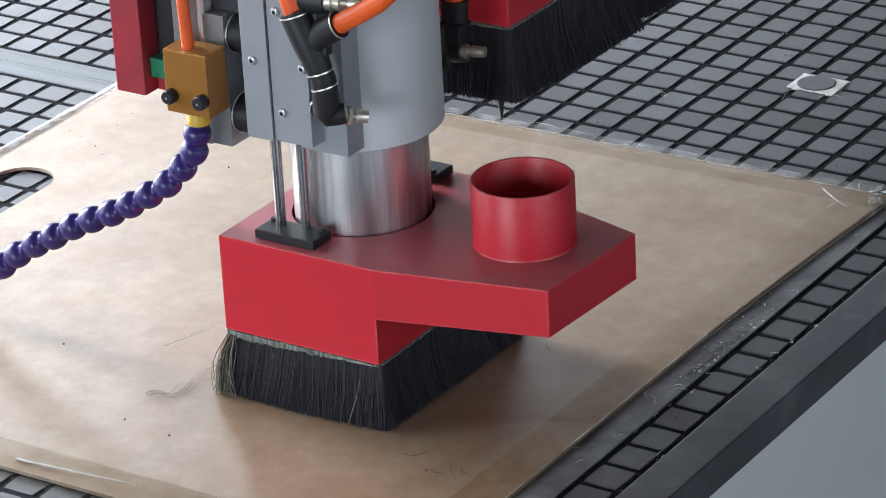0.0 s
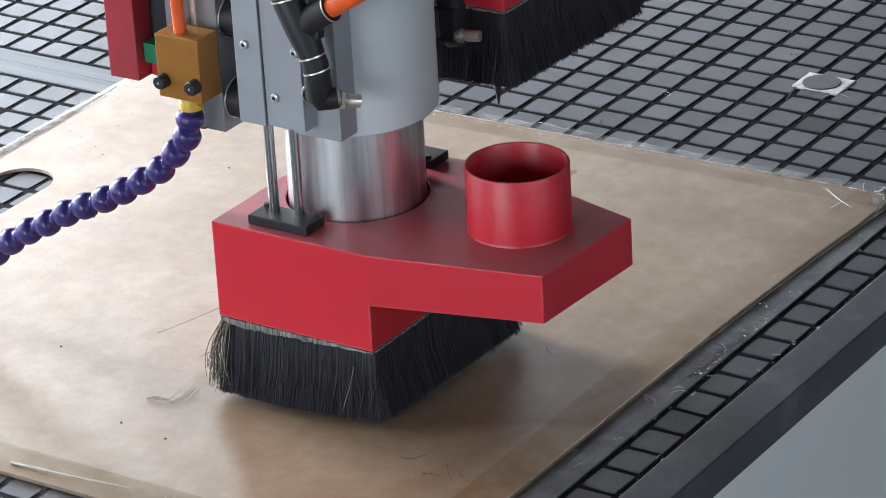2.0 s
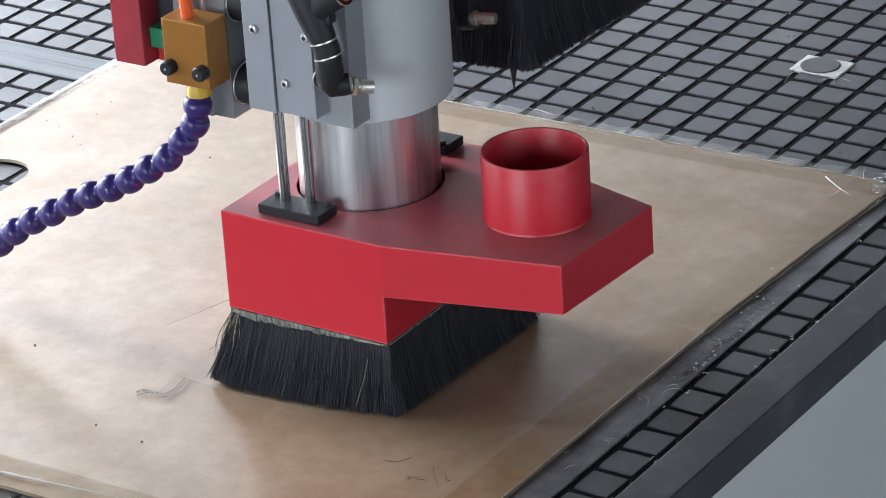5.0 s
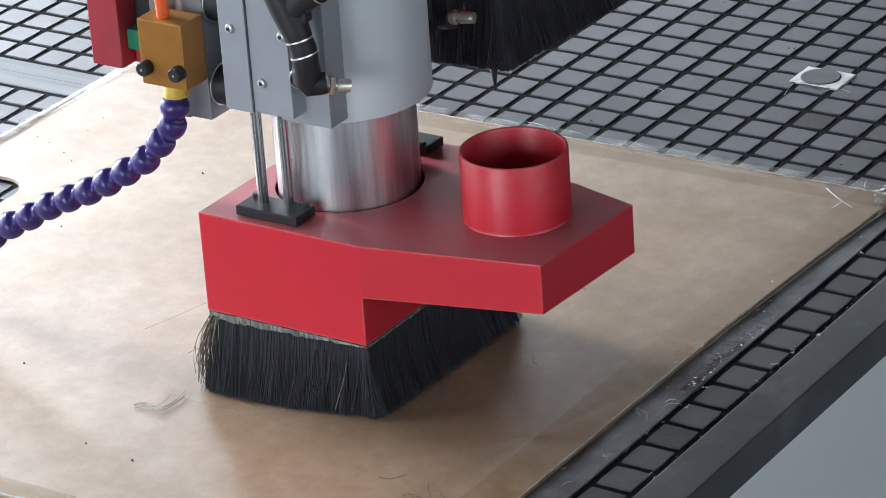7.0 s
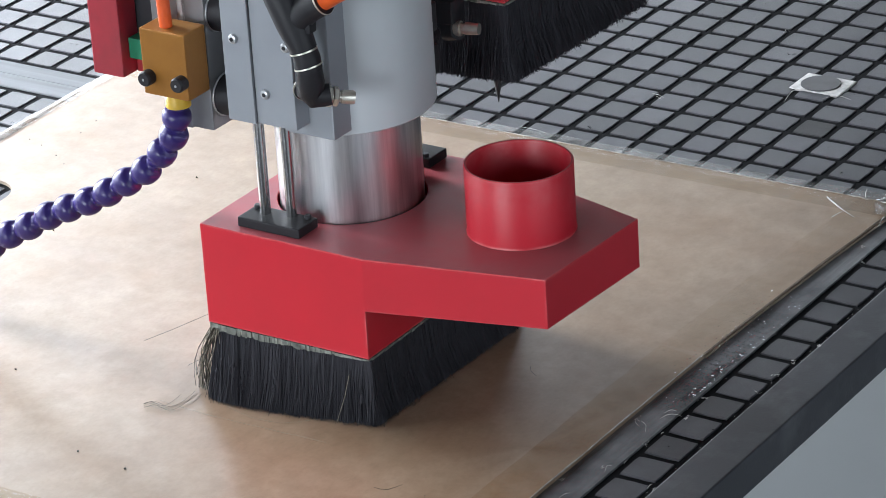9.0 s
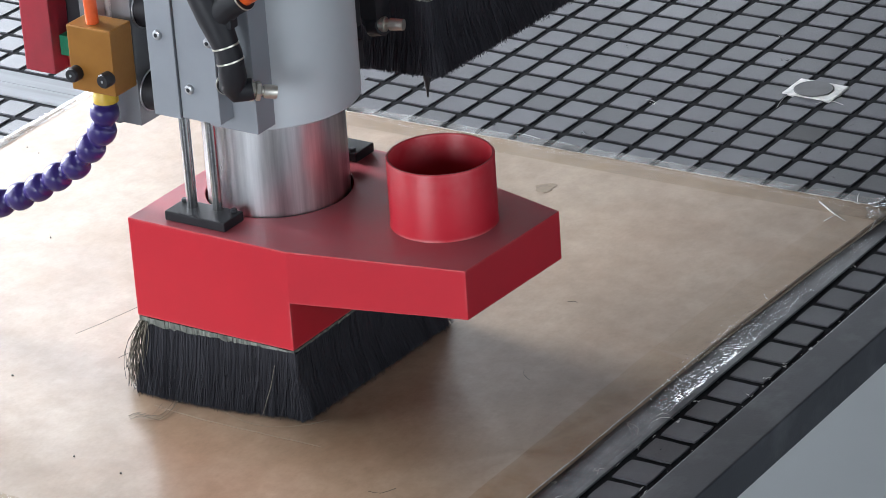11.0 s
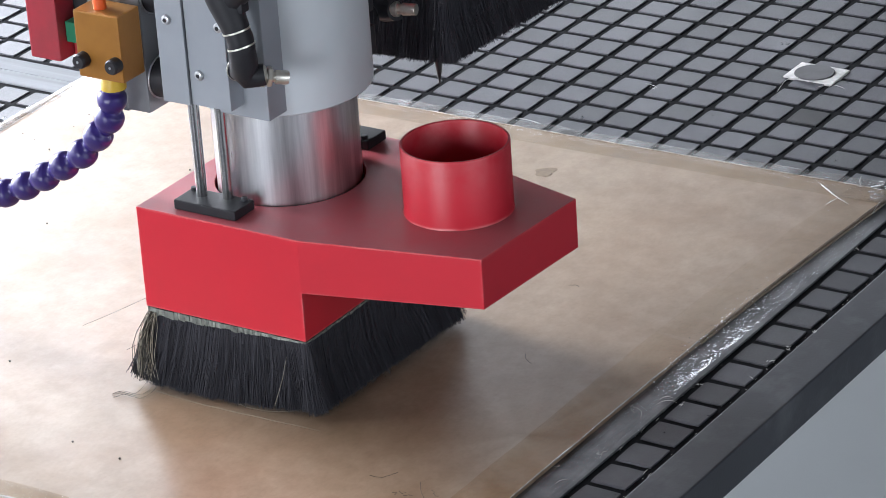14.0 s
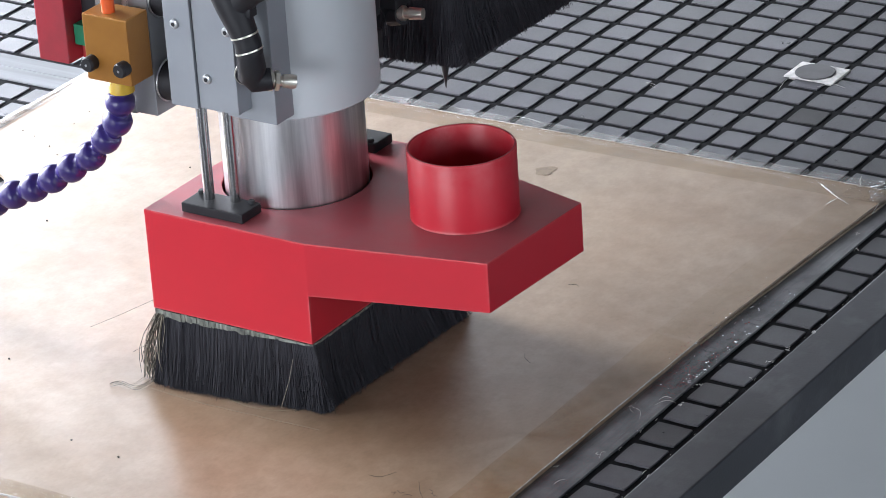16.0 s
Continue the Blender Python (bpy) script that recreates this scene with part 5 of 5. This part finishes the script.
def build_bubbles():
    """Tiny tilted blisters in the tape along the sheet's edge."""
    rnd = random.Random(29)
    bm = bmesh.new()
    for k in range(240):
        y = rnd.gauss(0, 0.055)
        x = 0.013 - abs(rnd.gauss(0, 0.008))
        r = rnd.uniform(0.0003, 0.0008)
        n = Vector((math.tan(radians(rnd.gauss(0, 3.5))), math.tan(radians(rnd.gauss(0, 3.5))), 1)).normalized()
        u = n.cross(Vector((0.3, 1, 0))).normalized()
        w = n.cross(u)
        c = Vector((x, y, 0))
        bm.faces.new([bm.verts.new(c + r * rnd.uniform(0.7, 1.2) * (math.cos(a) * u + math.sin(a) * w)) for a in (0, 1.26, 2.51, 3.77, 5.03)])
    ob = part("tape_blisters", bm, M_FILM)
    return tagged(ob, "tiny shiny blisters in the clear tape along the sheet", "tape", kind="stuff")


def build_clump():
    """A wavy clump of shed bristles lying on the sheet."""
    clump = thing("bristle_clump", "small wavy clump of shed bristles lying on the hardboard sheet", "bristle clump", group="loose bristles")
    rnd = random.Random(14)
    for k in range(9):
        a, c = rnd.uniform(-0.0035, 0.0035), rnd.uniform(0.45, 0.9)
        line = [(0.0000, 0.0000), (0.0076, 0.0100), (0.0293, 0.0088), (0.0334, 0.0219), (0.0334, 0.0355), (0.0291, 0.0532)]
        line = [(x * c + a, y * c - a + 0.0006 * math.sin(9 * x * 60 + k), 0.0006 + abs(a) * 0.5 + 0.0009 * abs(math.sin(2.1 * j + k))) for j, (x, y) in enumerate(line)]
        bm = bmesh.new()
        tube(bm, bent(line, 4), 0.00016, 4)
        part("bristle", bm, M_HAIR if k % 3 == 0 else M_PALE, clump, "dark shed bristle" if k % 3 == 0 else "pale shed bristle")
    return clump


film = build_film()
bubbles = build_bubbles()
clump = build_clump()
build_small()
build_hairs()
build_corner()
build_table()
build_sheet()
build_tape()

# ---------------------------------------------------------------- what moves
HEAD_STEPS = [
    (0, 0.0373, -0.0317, -0.0038),
    (0.5, 0.0303, -0.0452, 0.0033),
    (1, 0.0330, -0.0484, -0.0008),
    (1.5, 0.0415, -0.0512, -0.0001),
    (2, 0.0331, -0.0296, 0.0098),
    (2.5, 0.0251, -0.0062, 0.0068),
    (3, 0.0324, -0.0087, 0.0057),
    (3.5, 0.0384, 0.0049, 0.0009),
    (4, 0.0450, 0.0072, -0.0030),
    (6.5, 0.0247, 0.0008, 0.0122),
    (7, 0.0169, 0.0195, 0.0032),
    (7.5, 0.0110, 0.0242, -0.0046),
    (8, 0.0144, 0.0231, -0.0038),
    (8.5, 0.0159, 0.0300, 0.0070),
    (9, 0.0161, 0.0288, -0.0059),
    (11.5, -0.0552, 0.0122, 0.0004),
    (12, -0.0587, 0.0110, -0.0060),
    (12.5, -0.0621, 0.0215, -0.0074),
    (13, -0.0550, 0.0204, -0.0045),
    (13.5, -0.0508, 0.0153, -0.0043),
    (14, -0.0177, -0.0039, 0.0071),
    (14.5, -0.0407, 0.0151, -0.0030),
    (15, -0.0280, 0.0029, 0.0016),
    (15.5, -0.0034, 0.0024, 0.0040),
    (16, -0.0205, 0.0094, -0.0027),
]

# lean of the brush's two front corners, degrees: sideways and forwards at one corner, then at the other
LEAN = [
    (0, 10, -5, -4, -3), (0.5, -8, -14, 2, -1), (1, 0, -2, 2, 0), (1.5, -2, -3, -4, -4), (2, -4, -11, 3, 1), (2.5, -6, -18, 4, -1), (3, -6, -18, 6, -3), (3.5, 12, -24, 1, -3), (4, 16, -19, 1, -2),
    (6.5, -4, -18, 1, 1), (7, -6, -18, 5, 2), (7.5, -12, -20, 0, -2), (8, -10, -21, 0, -3), (8.5, -6, -19, 5, -1), (9, -12, -23, -3, -4),
    (11.5, -5, -15, 3, 1), (12, -14, -22, -6, -6), (12.5, -15, -24, -5, -2), (13, -12, -24, -5, -5), (13.5, -12, -24, 0, -2), (14, 14, -8, -4, 5), (14.5, 4, -8, -3, 2), (15, 8, -5, -3, 2), (15.5, 8, -6, -4, 2), (16, -6, -15, -5, 1),
]

# drift of the clump of loose bristles over the sheet
CLUMP_STEPS = [
    (0, -0.3419, -0.1273, 0),
    (2, -0.3350, -0.1309, 0),
    (4, -0.3333, -0.1131, 0),
    (6.5, -0.3341, -0.1145, -4),
    (7.5, -0.3332, -0.0899, -6),
    (9, -0.3305, -0.0845, -6),
    (11.5, -0.3308, -0.1000, 8),
    (12.5, -0.3313, -0.0987, 6),
    (14, -0.3505, -0.0939, 4),
    (15, -0.3534, -0.0912, 0),
    (16, -0.3623, -0.0813, -6),
]

# lift of the loose film, degrees
FILM_LIFT = [(0, 2.5), (4.2, 2.5), (6.3, 2.5), (9.2, 2), (11.3, -7.5), (13, -7.5), (14, -6.2), (14.5, -4.6), (15, -1), (15.5, 1.5), (16, 2)]


def motions():
    ax, ay = AXIS
    walk(head, [(t, pose(ax + x, ay + y, z)) for t, x, y, z in HEAD_STEPS])
    walk(head_2, [(t, pose(ax + x + SECOND[0], ay + y + SECOND[1], z + SECOND[2])) for t, x, y, z in HEAD_STEPS])
    walk(head_3, [(t, pose(ax + x, ay + y + 2 * SECOND[1], z + SECOND[2])) for t, x, y, z in HEAD_STEPS])
    walk(cover, [(t, pose(-0.46 + x, 0.06 + y, 0.2 + z)) for t, x, y, z in HEAD_STEPS])
    walk(film, [(t, pose(SHEET_X1 - 0.0055, 0.185, 0.0015 + 0.0003 * max(a, 0), 0, a, 0)) for t, a in FILM_LIFT])
    n = len(tufts) - 1
    for k, tuft in enumerate(tufts):
        q = tuft.location.copy()
        s = k / n
        walk(tuft, [(t, pose(q.x, q.y, q.z, f0 + (f1 - f0) * s - 3 * math.sin(math.pi * s), a0 * (1 - s) ** 1.6 + a1 * s ** 1.6, 0)) for t, a0, f0, a1, f1 in LEAN])
    walk(clump, [(t, pose(x, y, SHEET_Z + 0.0004, 0, 0, turn)) for t, x, y, turn in CLUMP_STEPS])
    walk(bubbles, [(t, pose(SHEET_X1 - 0.014, 0.245, SHEET_Z + 0.0017, 0, a, 0)) for t, a in FILM_LIFT])


motions()
